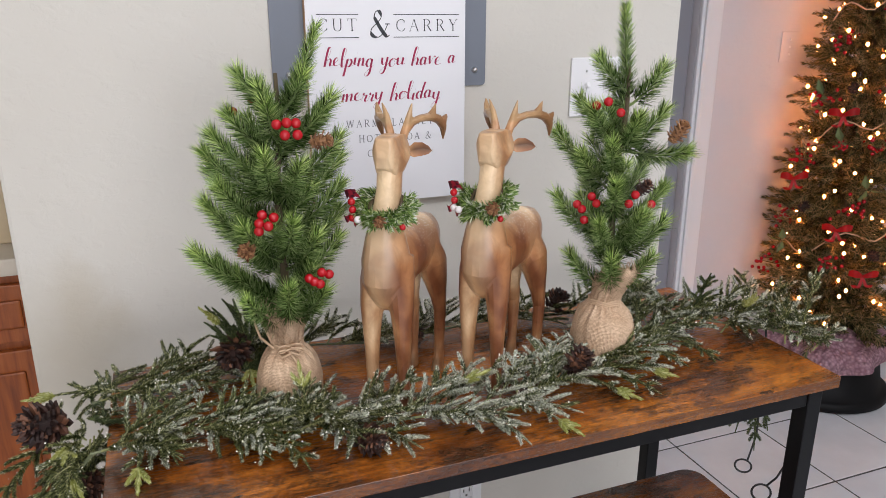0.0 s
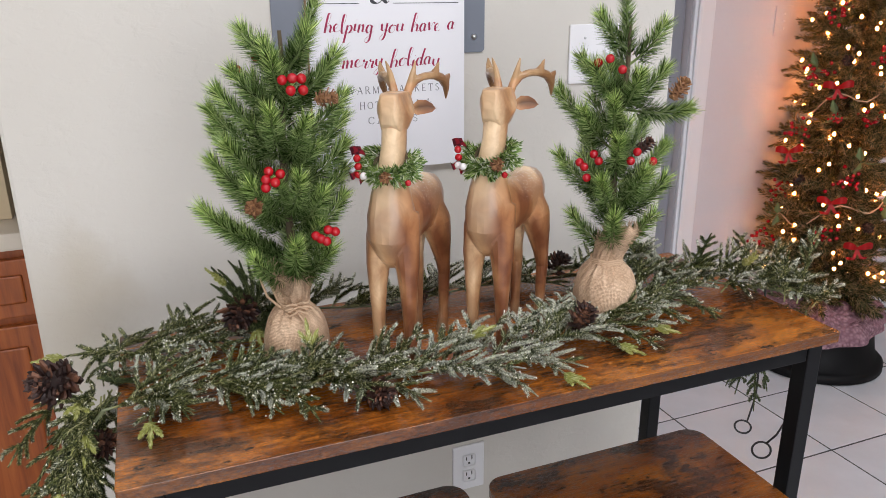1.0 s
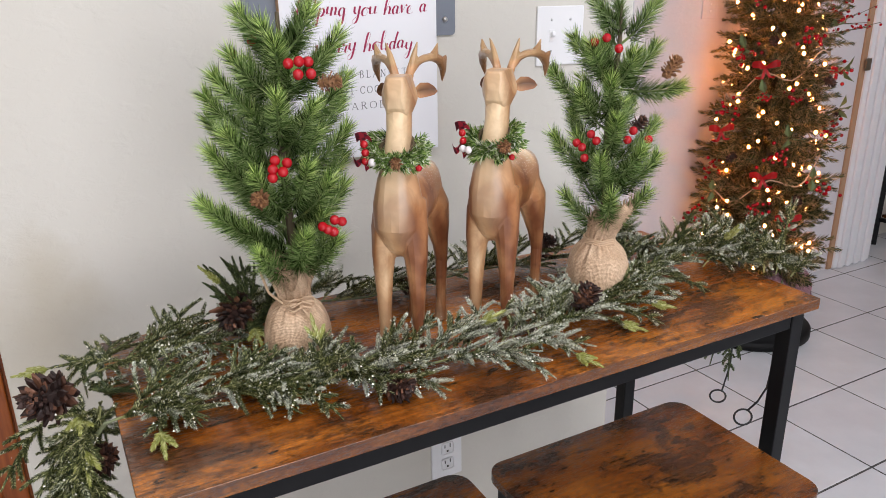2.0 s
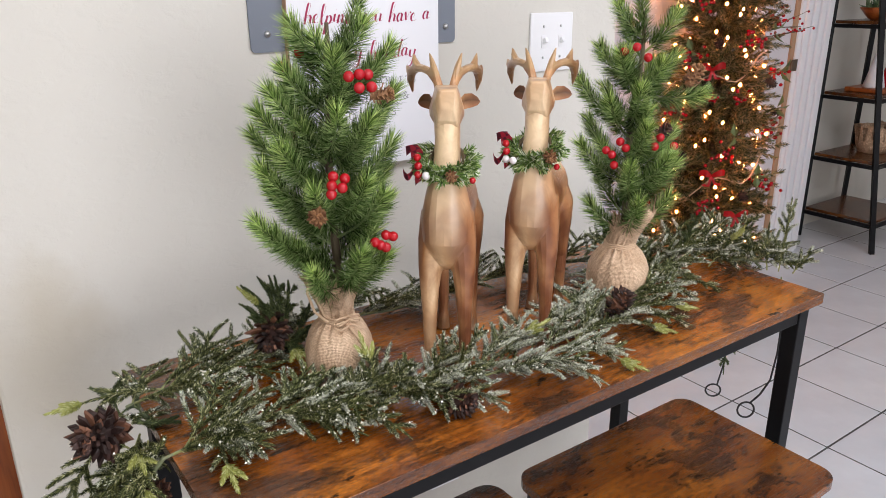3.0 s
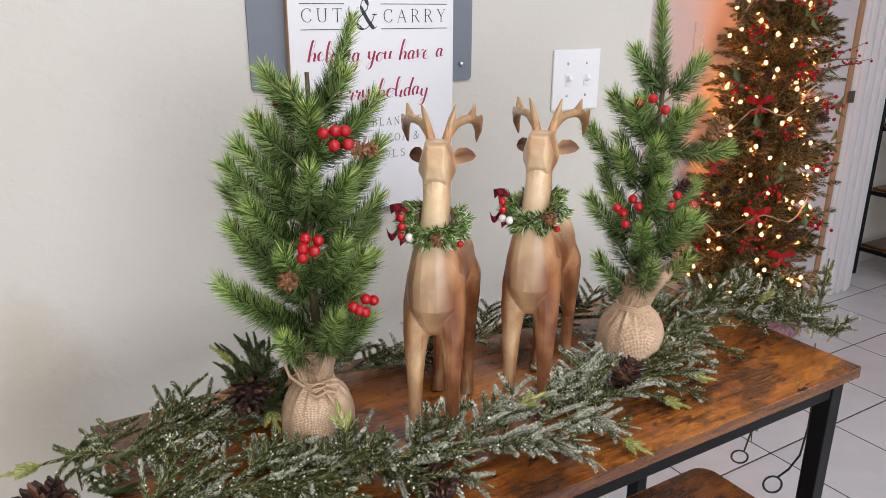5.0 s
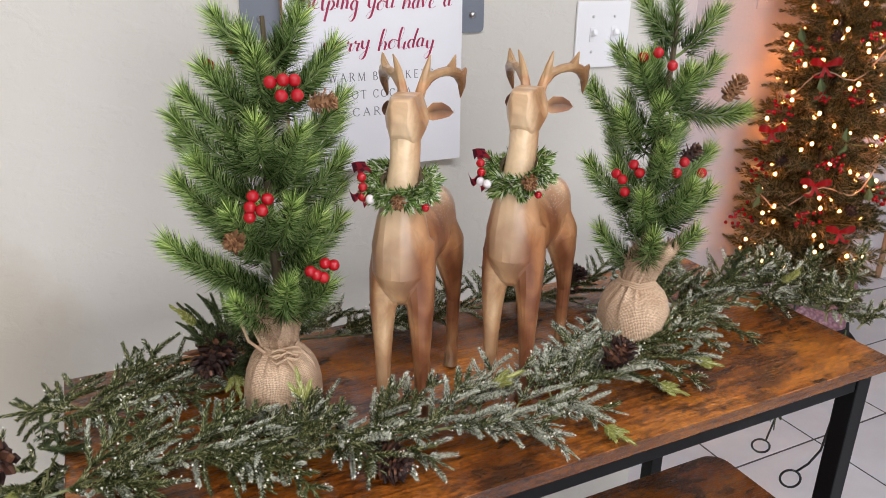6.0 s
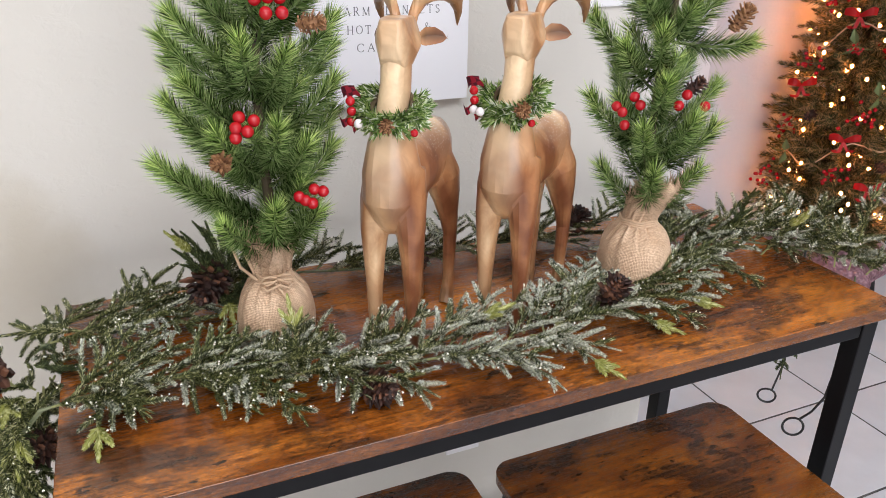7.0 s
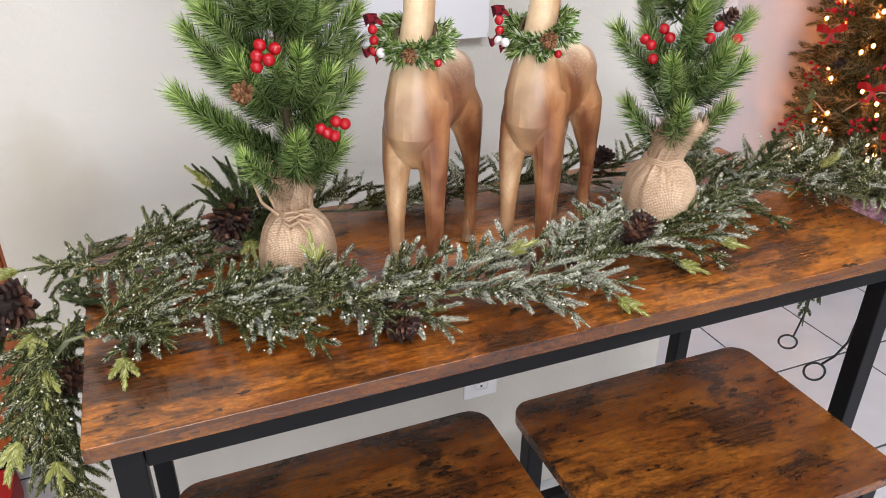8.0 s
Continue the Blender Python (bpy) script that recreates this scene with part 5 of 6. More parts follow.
tube([knot + al * q[0] + tl * q[1] + Vector((0, 0, q[2])) for q in ((-0.018, -0.006, 0.0), (-0.034, -0.004, 0.018), (-0.041, -0.006, 0.044), (-0.036, -0.010, 0.056), (-0.030, -0.012, 0.050), (-0.028, -0.012, 0.030), (-0.020, -0.010, 0.006))], 0.0018, 6, v, f)
raw_part("twine_bow", v, f, M_TWINE, pine_l, "loose bow of jute twine")


def near(base, across, toward, *spots):
    return [Vector((base[0], base[1], TOP_Z)) + across * u + toward * w + Vector((0, 0, z)) for u, w, z in spots]


berries(pine_l, near(PINE_L, al, tl, (0.004, 0.072, 0.388), (0.016, 0.074, 0.390), (0.027, 0.072, 0.389), (0.013, 0.080, 0.376), (0.028, 0.079, 0.376)), 0.95)
berries(pine_l, near(PINE_L, al, tl, (-0.022, -0.012, 0.408), (-0.046, -0.006, 0.394)), 1.0)
berries(pine_l, near(PINE_L, al, tl, (-0.019, 0.072, 0.283), (-0.005, 0.072, 0.279), (-0.023, 0.078, 0.274), (-0.012, 0.082, 0.271), (-0.024, 0.078, 0.264)), 0.95)
berries(pine_l, near(PINE_L, al, tl, (0.032, 0.060, 0.195), (0.048, 0.055, 0.200), (0.057, 0.055, 0.197), (0.038, 0.062, 0.191), (0.045, 0.061, 0.187)), 1.0)
pinecone("pinecone", near(PINE_L, al, tl, (0.057, 0.035, 0.361))[0], (0.8, -0.4, 0.1), 0.028, 0.013, pine_l, M_CONE_LIGHT, "small brown pinecone", 50, 5)
pinecone("pinecone", near(PINE_L, al, tl, (-0.040, 0.074, 0.240))[0], (-0.3, -0.8, 0.3), 0.026, 0.013, pine_l, M_CONE_LIGHT, "small brown pinecone", 50, 6)
berries(pine_r, near(PINE_R, ar, tr, (-0.046, 0.062, 0.258), (-0.039, 0.068, 0.253), (-0.027, 0.062, 0.270), (-0.020, 0.068, 0.262), (-0.035, 0.068, 0.238)), 1.0)
berries(pine_r, near(PINE_R, ar, tr, (0.031, 0.056, 0.274), (0.053, 0.052, 0.261), (0.023, 0.060, 0.262)), 1.0)
berries(pine_r, near(PINE_R, ar, tr, (-0.013, 0.060, 0.398), (-0.028, 0.054, 0.392), (0.004, 0.058, 0.384)), 1.0)
pinecone("pinecone", (0.656, 0.818, 1.256), (0.5, -0.2, 0.8), 0.036, 0.0145, pine_r, M_CONE_LIGHT, "brown pinecone at a bough's end", 60, 7)
pinecone("pinecone", near(PINE_R, ar, tr, (0.042, 0.030, 0.278))[0], (0.5, -0.3, 0.6), 0.028, 0.013, pine_r, M_CONE, "small brown pinecone", 50, 8)


# ---- garland ----
garland = thing("garland", (0.35, 0.90, TOP_Z), "frosted evergreen garland with pinecones lying along the table", "garland")


def sprig(root, tip, rng, material, twig=0.05, name="sprig", lift=0.012, pairs=0, lime=False, size=0.0066):
    """A flat spray: a stem with side twigs set with short needles."""
    root, tip = Vector(root), Vector(tip)
    length = (tip - root).length
    mid = (root + tip) / 2
    # the middle of the front run is whitest, the ends stay green
    white = (0.24 if mid.x > 0.0 else 0.18 if mid.x > -0.11 else 0.0) + 0.42 * math.exp(-((mid.x - 0.37) / 0.19) ** 2) * (1.0 if mid.y < 0.95 else 0.35) + 0.06 * (mid.x > 0.55)
    path = curve_pts(root, tip, (rng.uniform(-0.01, 0.01), rng.uniform(-0.01, 0.01), lift), 6)
    snow = []

    def dusted(lo, hi):
        new_ones = len(v) - len(snow)
        snow.extend(lo + (hi - lo) * j / max(1, new_ones - 1) for j in range(new_ones))

    v, f = tube(path, [0.0013, 0.0012, 0.0011, 0.0010, 0.0009, 0.0008, 0.0005], 5)
    dusted(0.2, 0.2)
    needle_run(path, int(3200 * length), size, 0.00062, 0.80, rng, v, f, 0.10, even=True)
    dusted(white - 0.35, white)
    pairs = pairs or max(2, round(length / 0.026))
    for k in range(pairs):
        s = 0.16 + 0.74 * (k + 0.4 * rng.random()) / pairs
        i = min(int(s * 6), 5)
        p = path[i].lerp(path[i + 1], s * 6 - i)
        d = (path[i + 1] - path[i]).normalized()
        flat = d.cross(Vector((0, 0, 1)))
        flat = flat.normalized() if flat.length > 0.2 else Vector((1, 0, 0))
        for side in (-1, 1):
            if rng.random() < 0.14:
                continue
            t = twig * rng.uniform(0.75, 1.15) * (1.05 - 0.5 * s)
            q = (d * rng.uniform(0.9, 1.1) + flat * side * rng.uniform(0.7, 0.95) + Vector((0, 0, rng.uniform(-0.12, 0.30)))).normalized()
            e = p + q * t
            if e.z < TOP_Z + 0.004 and TX0 - 0.01 < e.x < TX1 + 0.01 and p.z > TOP_Z:
                e.z = TOP_Z + 0.004 + rng.random() * 0.006
            sub = curve_pts(p, e, (rng.gauss(0, 0.003), rng.gauss(0, 0.003), 0.003), 4)
            tube(sub, [0.0010, 0.0009, 0.0008, 0.0007, 0.0004], 5, v, f)
            dusted(0.0, white * 0.6)
            needle_run(sub, int(4000 * t) + 12, size * 0.95, 0.00062, 0.86, rng, v, f, 0.0, 0.30, 0.30, even=True)
            own = white + rng.gauss(0, 0.24)
            dusted(own - 0.30, own + 0.34)
            if material is M_FROST:
                for j in range(2 + int((14 if white < 0.08 else 46 + 60 * white) * t)):
                    c = sub[rng.randrange(1, 5)].lerp(sub[rng.randrange(1, 5)], rng.random()) + Vector((rng.gauss(0, 0.0026), rng.gauss(0, 0.0026), rng.gauss(0.0022, 0.0016)))
                    FLAKES.append((c, rng.choice((0.0004, 0.0005, 0.0008, 0.0012, 0.0017))))
    ob = raw_part(name, v, f, material, garland)
    ob.data.attributes.new("frost", "FLOAT", "POINT").data.foreach_set("value", snow)
    if lime:
        v, f = [], []
        d = (path[-1] - path[-3]).normalized()
        flat = d.cross(Vector((0, 0, 1))).normalized()
        for q, l in ((d, 0.036), (d * 0.8 + flat * 0.5, 0.022), (d * 0.85 - flat * 0.45, 0.024)):
            q = q.normalized()
            run = [tip - d * 0.008 + q * l * j / 3 for j in range(4)]
            tube(run, [0.0019, 0.0019, 0.0016, 0.001], 5, v, f)
            needle_run(run, 110, 0.0085, 0.0011, 0.66, rng, v, f, 0.0)
        raw_part("lime_tip", v, f, M_LIME, ob, "yellow-green new growth")
    return ob


FLAKES = []
rg = random.Random(77)
H = TOP_Z + 0.014
FRONT = [(-0.115, 0.855), (-0.035, 0.866), (0.03, 0.874), (0.10, 0.846), (0.16, 0.818), (0.23, 0.806), (0.30, 0.794), (0.37, 0.786), (0.44, 0.806), (0.51, 0.832), (0.58, 0.850), (0.65, 0.90), (0.73, 0.94), (0.80, 0.94), (0.86, 0.905), (0.90, 0.855), (0.915, 0.815)]
BACK = [(-0.12, 0.985), (-0.05, 1.00), (0.02, 1.015), (0.10, 1.03), (0.19, 1.055), (0.28, 1.045), (0.37, 1.04), (0.46, 1.045), (0.55, 1.05), (0.64, 1.03), (0.74, 0.99)]


def spine(points, name):
    pts = [Vector((x, y, H + 0.004 * math.sin(i * 2.1))) for i, (x, y) in enumerate(points)]
    v, f = tube(pts, 0.0017, 6)
    raw_part(name, v, f, M_SAGE, garland, "pale green wired stem")
    return pts


def dress(points, gap, reach, material, spread, up, seed):
    """Sprigs on both sides of a stem, pointing forward along it."""
    rng = random.Random(seed)
    for a, b in zip(points, points[1:]):
        d = (b - a)
        n = max(1, round(d.length / gap))
        e = d.normalized()
        side = Vector((e.y, -e.x, 0))
        for k in range(n):
            for s in (-1, 1):
                p = a + d * ((k + rng.random()) / n)
                q = (e * rng.uniform(0.5, 1.1) + side * s * rng.uniform(*spread) + Vector((0, 0, rng.uniform(*up)))).normalized()
                tip = p + q * reach * rng.uniform(0.7, 1.2)
                if TX0 < tip.x < TX1:
                    tip.z = max(tip.z, TOP_Z + 0.006)
                sprig(p, tip, rng, material, 0.060)


for k in range(10):
    x = 0.12 + 0.039 * k
    root = Vector((x, 0.83 - 0.09 * (x - 0.12), H))
    sprig(root, root + Vector((rg.uniform(0.02, 0.07), rg.uniform(-0.03, 0.05), rg.uniform(0.03, 0.062))), rg, M_FROST, 0.035)
front = spine(FRONT, "front_stem")
back = spine(BACK, "back_stem")
dress(front[:5], 0.068, 0.090, M_FROST, (0.45, 1.1), (-0.04, 0.25), 15)
rl = random.Random(91)
for k in range(9):
    root = Vector((-0.075 + 0.024 * k, 0.868 - 0.0035 * k, H))
    sprig(root, root + Vector((rl.uniform(0.05, 0.09), (0.045 if k % 2 else -0.03) + rl.uniform(-0.015, 0.015), rl.uniform(0.0, 0.03))), rl, M_FROST, 0.045)
dress(front[:10], 0.050, 0.108, M_FROST, (0.35, 1.0), (-0.04, 0.30), 5)
dress(front[4:10], 0.062, 0.090, M_FROST, (0.35, 1.0), (0.04, 0.42), 25)
dress(front[9:13], 0.024, 0.115, M_FROST, (0.3, 1.0), (0.0, 0.6), 6)
dress(front[12:], 0.022, 0.070, M_FROST, (0.3, 1.0), (0.1, 0.8), 16)
dress(back[:4], 0.028, 0.090, M_FROST, (0.2, 1.0), (0.0, 0.28), 7)
dress(back[3:], 0.040, 0.085, M_FROST, (0.2, 0.8), (0.0, 0.5), 8)
for root, tip in (((0.40, 0.80, H), (0.445, 0.722, H - 0.004)), ((0.58, 0.84, H), (0.635, 0.788, H + 0.004)), ((0.51, 0.83, H), (0.562, 0.768, H - 0.004)),
                  ((-0.05, 0.862, H), (-0.062, 0.80, H - 0.004)), ((0.13, 0.835, H), (0.14, 0.866, H + 0.04)), ((0.30, 0.81, H), (0.345, 0.80, H + 0.04)), ((0.82, 0.87, H), (0.832, 0.835, H + 0.062)), ((-0.07, 1.0, H), (-0.172, 0.995, H + 0.015))):
    sprig(root, tip, rg, M_FROST, 0.03, lime=True)
for tx, ty, lift in ((0.175, 0.742, 0.030), (0.205, 0.750, 0.034), (0.235, 0.745, 0.026), (0.160, 0.775, 0.030)):
    sprig((tx - 0.05, ty + 0.06, H + 0.012), (tx, ty, H + lift + 0.012), rg, M_FROST, 0.05)
for tx, ty in ((0.085, 0.777), (0.122, 0.743), (0.201, 0.773), (0.257, 0.785), (0.313, 0.775), (0.365, 0.742), (0.384, 0.698), (-0.02, 0.808), (0.61, 0.745), (0.70, 0.80), (0.76, 0.80)):
    sprig((tx - 0.035, ty + 0.065, H), (tx, ty, TOP_Z + 0.008), rg, M_FROST, 0.032)
# left end, falling over the table's edge
for k in range(20):
    a = rg.uniform(0.83, 1.0)
    root = Vector((rg.uniform(-0.15, -0.108), a, H + rg.uniform(-0.08, 0.01)))
    tip = root + Vector((rg.uniform(-0.085, 0.0), rg.uniform(-0.09, 0.05), rg.uniform(-0.14, 0.015)))
    sprig(root, tip, rg, M_FROST, 0.042)
for root, tip in (((-0.125, 0.88, H), (-0.137, 0.845, 0.930)), ((-0.125, 0.88, H), (-0.138, 0.842, 0.885)), ((-0.15, 0.88, 0.86), (-0.160, 0.845, 0.818)), ((-0.16, 0.88, 0.84), (-0.188, 0.85, 0.795)), ((-0.13, 0.87, H), (-0.17, 0.80, 0.84)), ((-0.13, 0.86, 0.88), (-0.145, 0.82, 0.79)), ((-0.14, 0.88, 0.82), (-0.135, 0.84, 0.70)), ((-0.15, 0.90, 0.78), (-0.165, 0.86, 0.67))):
    sprig(root, tip, rg, M_FROST, 0.04, lime=True)
for k in range(9):
    zz = 0.90 - 0.029 * k
    root = Vector((-0.145 - 0.001 * k, 0.87 + 0.002 * k, zz))
    sprig(root, root + Vector((rg.uniform(-0.055, 0.025), rg.uniform(-0.04, 0.03), rg.uniform(-0.10, -0.05))), rg, M_FROST if k % 3 else M_DARKFIR, 0.036)
for k in range(8):
    root = Vector((rg.uniform(-0.13, -0.105), 0.88 + 0.024 * k, H + rg.uniform(-0.05, 0.01)))
    sprig(root, root + Vector((rg.uniform(-0.05, 0.03), rg.uniform(-0.07, 0.03), rg.uniform(-0.06, 0.02))), rg, M_FROST if k % 2 else M_DARKFIR, 0.04)
v, f = tube([(-0.112, 0.857, H), (-0.14, 0.865, 0.88), (-0.150, 0.88, 0.80), (-0.156, 0.895, 0.62)], [0.0024, 0.0024, 0.0022, 0.0018], 6)
raw_part("hanging_stem", v, f, M_SAGE, garland)
# right end, falling over the far end with two wire loops
for k in range(12):
    root = Vector((rg.uniform(0.925, 0.955), rg.uniform(0.80, 0.98), H + rg.uniform(-0.02, 0.01)))
    tip = root + Vector((rg.uniform(-0.03, 0.05), rg.uniform(-0.07, 0.05), rg.uniform(-0.06, 0.07)))
    sprig(root, tip, rg, M_FROST, 0.042)
sprig((0.895, 0.785, H), (0.918, 0.793, 1.038), rg, M_FROST, 0.038)
sprig((0.885, 0.80, H), (0.890, 0.81, 0.995), rg, M_FROST, 0.032)
sprig((0.905, 0.765, H), (0.935, 0.745, 0.955), rg, M_FROST, 0.030)
sprig((0.80, 0.92, H), (0.795, 0.88, 1.015), rg, M_DARKFIR, 0.030)
for root, tip in (((0.955, 0.91, 0.80), (0.965, 0.905, 0.640)), ((0.955, 0.92, 0.79), (0.980, 0.895, 0.685)), ((0.950, 0.92, 0.80), (0.930, 0.945, 0.680)), ((0.955, 0.915, 0.83), (0.955, 0.92, 0.72)), ((0.950, 0.915, 0.78), (0.945, 0.935, 0.665)), ((0.935, 0.80, 0.89), (0.93, 0.79, 0.82))):
    sprig(root, tip, rg, M_DARKFIR, 0.035)


def wire_loop(path, centre, r, tilt):
    v, f = tube(path, 0.0018, 6)
    c = Vector(centre)
    ax = Vector(tilt).normalized()
    a = ax.cross(Vector((0, 0, 1))).normalized()
    b = ax.cross(a)
    tube([c + a * r * math.cos(k * math.pi / 12) + b * r * math.sin(k * math.pi / 12) for k in range(25)], 0.0019, 6, v, f, False)
    raw_part("wire_loop", v, f, M_WIRE, garland, "black wire stem ending in a ring")


wire_loop([(0.945, 0.90, H), (0.962, 0.905, 0.80), (0.968, 0.907, 0.67), (0.964, 0.915, 0.612)], (0.960, 0.92, 0.598), 0.0145, (0.7, 0.7, 0.1))
wire_loop([(0.886, 0.760, 0.86), (0.887, 0.760, 0.77), (0.889, 0.766, 0.715), (0.892, 0.782, 0.678), (0.889, 0.796, 0.655)], (0.883, 0.80, 0.640), 0.0150, (0.6, 0.8, -0.1))
pinecone("pinecone", (-0.164, 0.886, 0.946), (-0.5, -0.6, 0.3), 0.060, 0.031, garland, M_CONE, "large dark brown pinecone", 80, 21, True)
pinecone("pinecone", (0.200, 0.760, 0.920), (0.3, -0.85, 0.15), 0.046, 0.0225, garland, M_CONE, "dark brown pinecone", 80, 22, True)
pinecone("pinecone", (0.508, 0.795, 0.952), (0.1, -0.4, 0.9), 0.048, 0.023, garland, M_CONE, "dark brown pinecone", 70, 23, True)
pinecone("pinecone", (0.066, 0.990, 0.955), (-0.4, -0.8, -0.2), 0.056, 0.029, garland, M_CONE, "dark brown pinecone", 70, 24, True)
pinecone("pinecone", (0.60, 1.02, 0.945), (0.3, -0.3, 0.8), 0.042, 0.022, garland, M_CONE, "dark brown pinecone", 70, 25, True)
pinecone("pinecone", (-0.125, 0.875, 0.86), (-0.3, -0.7, 0.3), 0.045, 0.022, garland, M_CONE, "dark brown pinecone", 70, 26, True)
pinecone("pinecone", (0.34, 1.01, 0.93), (0.3, -0.6, 0.2), 0.036, 0.018, garland, M_CONE, "dark brown pinecone", 60, 27, True)
for root, tip in (((0.085, 1.0, 0.945), (0.036, 0.995, 1.026)), ((0.085, 1.0, 0.95), (0.060, 1.0, 1.030)), ((0.09, 1.0, 0.95), (0.086, 1.01, 1.022)), ((0.085, 1.0, 0.94), (0.034, 1.0, 1.000)), ((0.09, 1.0, 0.95), (0.104, 1.01, 1.010)), ((0.09, 0.99, 0.93), (0.105, 0.965, 0.955)),
                  ((0.08, 1.0, 0.945), (0.046, 1.01, 1.016)), ((0.09, 1.0, 0.95), (0.073, 0.995, 1.030)), ((0.08, 1.0, 0.94), (0.040, 0.99, 0.984)), ((0.10, 1.0, 0.93), (0.118, 0.98, 0.985))):
    sprig(root, tip, rg, M_DARKFIR, 0.020, pairs=2, size=0.0078)
sprig((0.08, 1.0, 0.945), (0.046, 0.985, 1.008), rg, M_DARKFIR, 0.02, lime=True, pairs=3)
sprig((0.08, 0.99, 0.93), (0.085, 0.955, 0.935), rg, M_DARKFIR, 0.02, lime=True, pairs=3)

v, f = [], []
for c, r in FLAKES:
    i = len(v)
    a, b, d = (around(Vector((0, 0, 1)), 1.9, q) * r for q in (0.3 + i, 2.4 + i, 4.5 + i))
    v += [c + Vector((0, 0, r)), c + a, c + b, c + d]
    f += [(i, i + 1, i + 2), (i, i + 2, i + 3), (i, i + 3, i + 1), (i + 1, i + 3, i + 2)]
tagged(raw_part("glitter", v, f, M_FLAKE, garland, "silver-white glitter flakes"), kind="stuff")

# ---- kitchen cabinet past the wall's end ----
CAB_Y = 1.765
cab = thing("base_cabinet", (-0.6, CAB_Y, 0), "honey oak base cabinet with drawer and panelled door", "cabinet")
part("carcass", box(-1.15, 0.30, CAB_Y + 0.004, BACK_Y - 0.002, 0.09, 0.868), M_OAK, cab)
part("toe_kick", box(-1.15, 0.30, CAB_Y + 0.05, BACK_Y - 0.01, 0.0, 0.0895), M_STEEL, cab)


def panel_front(x0, x1, z0, z1, name, flat=False):
    ob = part(name, box(x0, x1, CAB_Y - 0.016, CAB_Y + 0.0035, z0, z1, 0.004), M_OAK, cab)
    g = 0.035 if flat else 0.05
    bm = box(x0 + g, x1 - g, CAB_Y - 0.022, CAB_Y - 0.0165, z0 + g, z1 - g, 0.005)
    part("raised_panel", bm, M_OAK, ob)


panel_front(-0.70, -0.285, 0.71, 0.845, "drawer", True)
panel_front(-0.70, -0.285, 0.11, 0.69, "door")
panel_front(-1.14, -0.72, 0.71, 0.845, "drawer", True)
panel_front(-1.14, -0.72, 0.11, 0.69, "door")
counter = part("countertop", box(-1.17, 0.30, CAB_Y - 0.03, BACK_Y - 0.002, 0.8685, 0.908, 0.006), M_COUNTER)
tagged(counter, "cream laminate countertop on the oak cabinet", "countertop")
carton = thing("carton", (-0.45, 1.95, 0.9085), "tan cardboard carton with a red mark on the counter", "box")
part("body", box(-0.62, -0.335, 1.86, 2.1, 0.909, 1.16, 0.003), M_CARD, carton)
part("red_mark", box(-0.372, -0.352, 1.8592, 1.8598, 0.99, 1.003), M_RED, carton)
part("paper_label", box(-0.56, -0.385, 1.859, 1.8598, 0.98, 1.12), M_COUNTER, carton)

parcel = thing("parcel", (-0.52, 1.66, 0), "red parcel on the floor by the cabinet", "box")
part("body", box(-0.66, -0.425, 1.60, 1.72, 0.0, 0.085, 0.006), M_RED, parcel)

# ---- lit tree in the corner ----
TC = Vector((2.348, 1.951, 0))
BOWS = ((2.095, 1.965, 0.850, -0.5), (2.135, 1.79, 0.700, -0.8), (2.205, 1.715, 0.548, -0.6), (2.145, 1.845, 1.085, -0.7))
xmas = thing("christmas_tree", TC, "slim lit christmas tree with berries, cones and warm lights", "christmas tree")
v, f = tube([TC + Vector((0, 0, 0.1)), TC + Vector((0, 0, 1.0)), TC + Vector((0, 0, 2.3))], [0.02, 0.018, 0.008], 8)
raw_part("trunk", v, f, M_TWIG, xmas)


def fir_bough(seed, length):
    rng = random.Random(seed)
    v, f = [], []
    for k in range(9):
        a = Vector((0.0, 0, 0)) + Vector((length * 0.09 * k, 0, 0))
        d = Vector((1.0, rng.uniform(-0.8, 0.8), rng.uniform(-0.35, 0.5))).normalized()
        path = [a + d * (length * 0.55 * j / 3) for j in range(4)]
        tube(path, 0.0015, 4, v, f)
        needle_run(path, 105, 0.030, 0.0013, 0.95, rng, v, f)
    return mesh_of("bough", v, f, M_XMAS)


boughs = [fir_bough(s, 0.19) for s in (1, 2, 3, 4, 5, 6)]
rx = random.Random(31)


def tree_r(z):
    return 0.305 - 0.080 * z


for k in range(290):
    z = 0.26 + 1.8 * (k + 0.5) / 290
    ob = new("bough", boughs[k % 6])
    ob.parent = xmas
    a = k * 2.39996 + rx.uniform(-0.2, 0.2)
    s = tree_r(z) / 0.235 * rx.uniform(0.85, 1.15)
    ob.matrix_basis = Matrix.Translation((0, 0, z)) @ Matrix.Rotation(a, 4, "Z") @ Matrix.Rotation(radians(rx.uniform(-18, 14)), 4, "Y") @ Matrix.Rotation(rx.uniform(-0.8, 0.8), 4, "X") @ Matrix.Scale(s, 4)
bulb_mesh = bpy.data.meshes.new("bulb")
bm = ball(bmesh.new(), (0, 0, 0), 0.0054, 8, 6, 1.3)
bm.to_mesh(bulb_mesh)
bm.free()
bulb_mesh.materials.append(M_BULB)
for k in range(230):
    z = 0.32 + 1.65 * (k + rx.random()) / 230
    a = k * 2.39996 * 1.7 + rx.uniform(-0.4, 0.4)
    r = tree_r(z) * rx.uniform(0.50, 0.86)
    ob = new("bulb", bulb_mesh)
    ob.parent = xmas
    ob.location = (r * math.cos(a), r * math.sin(a), z)
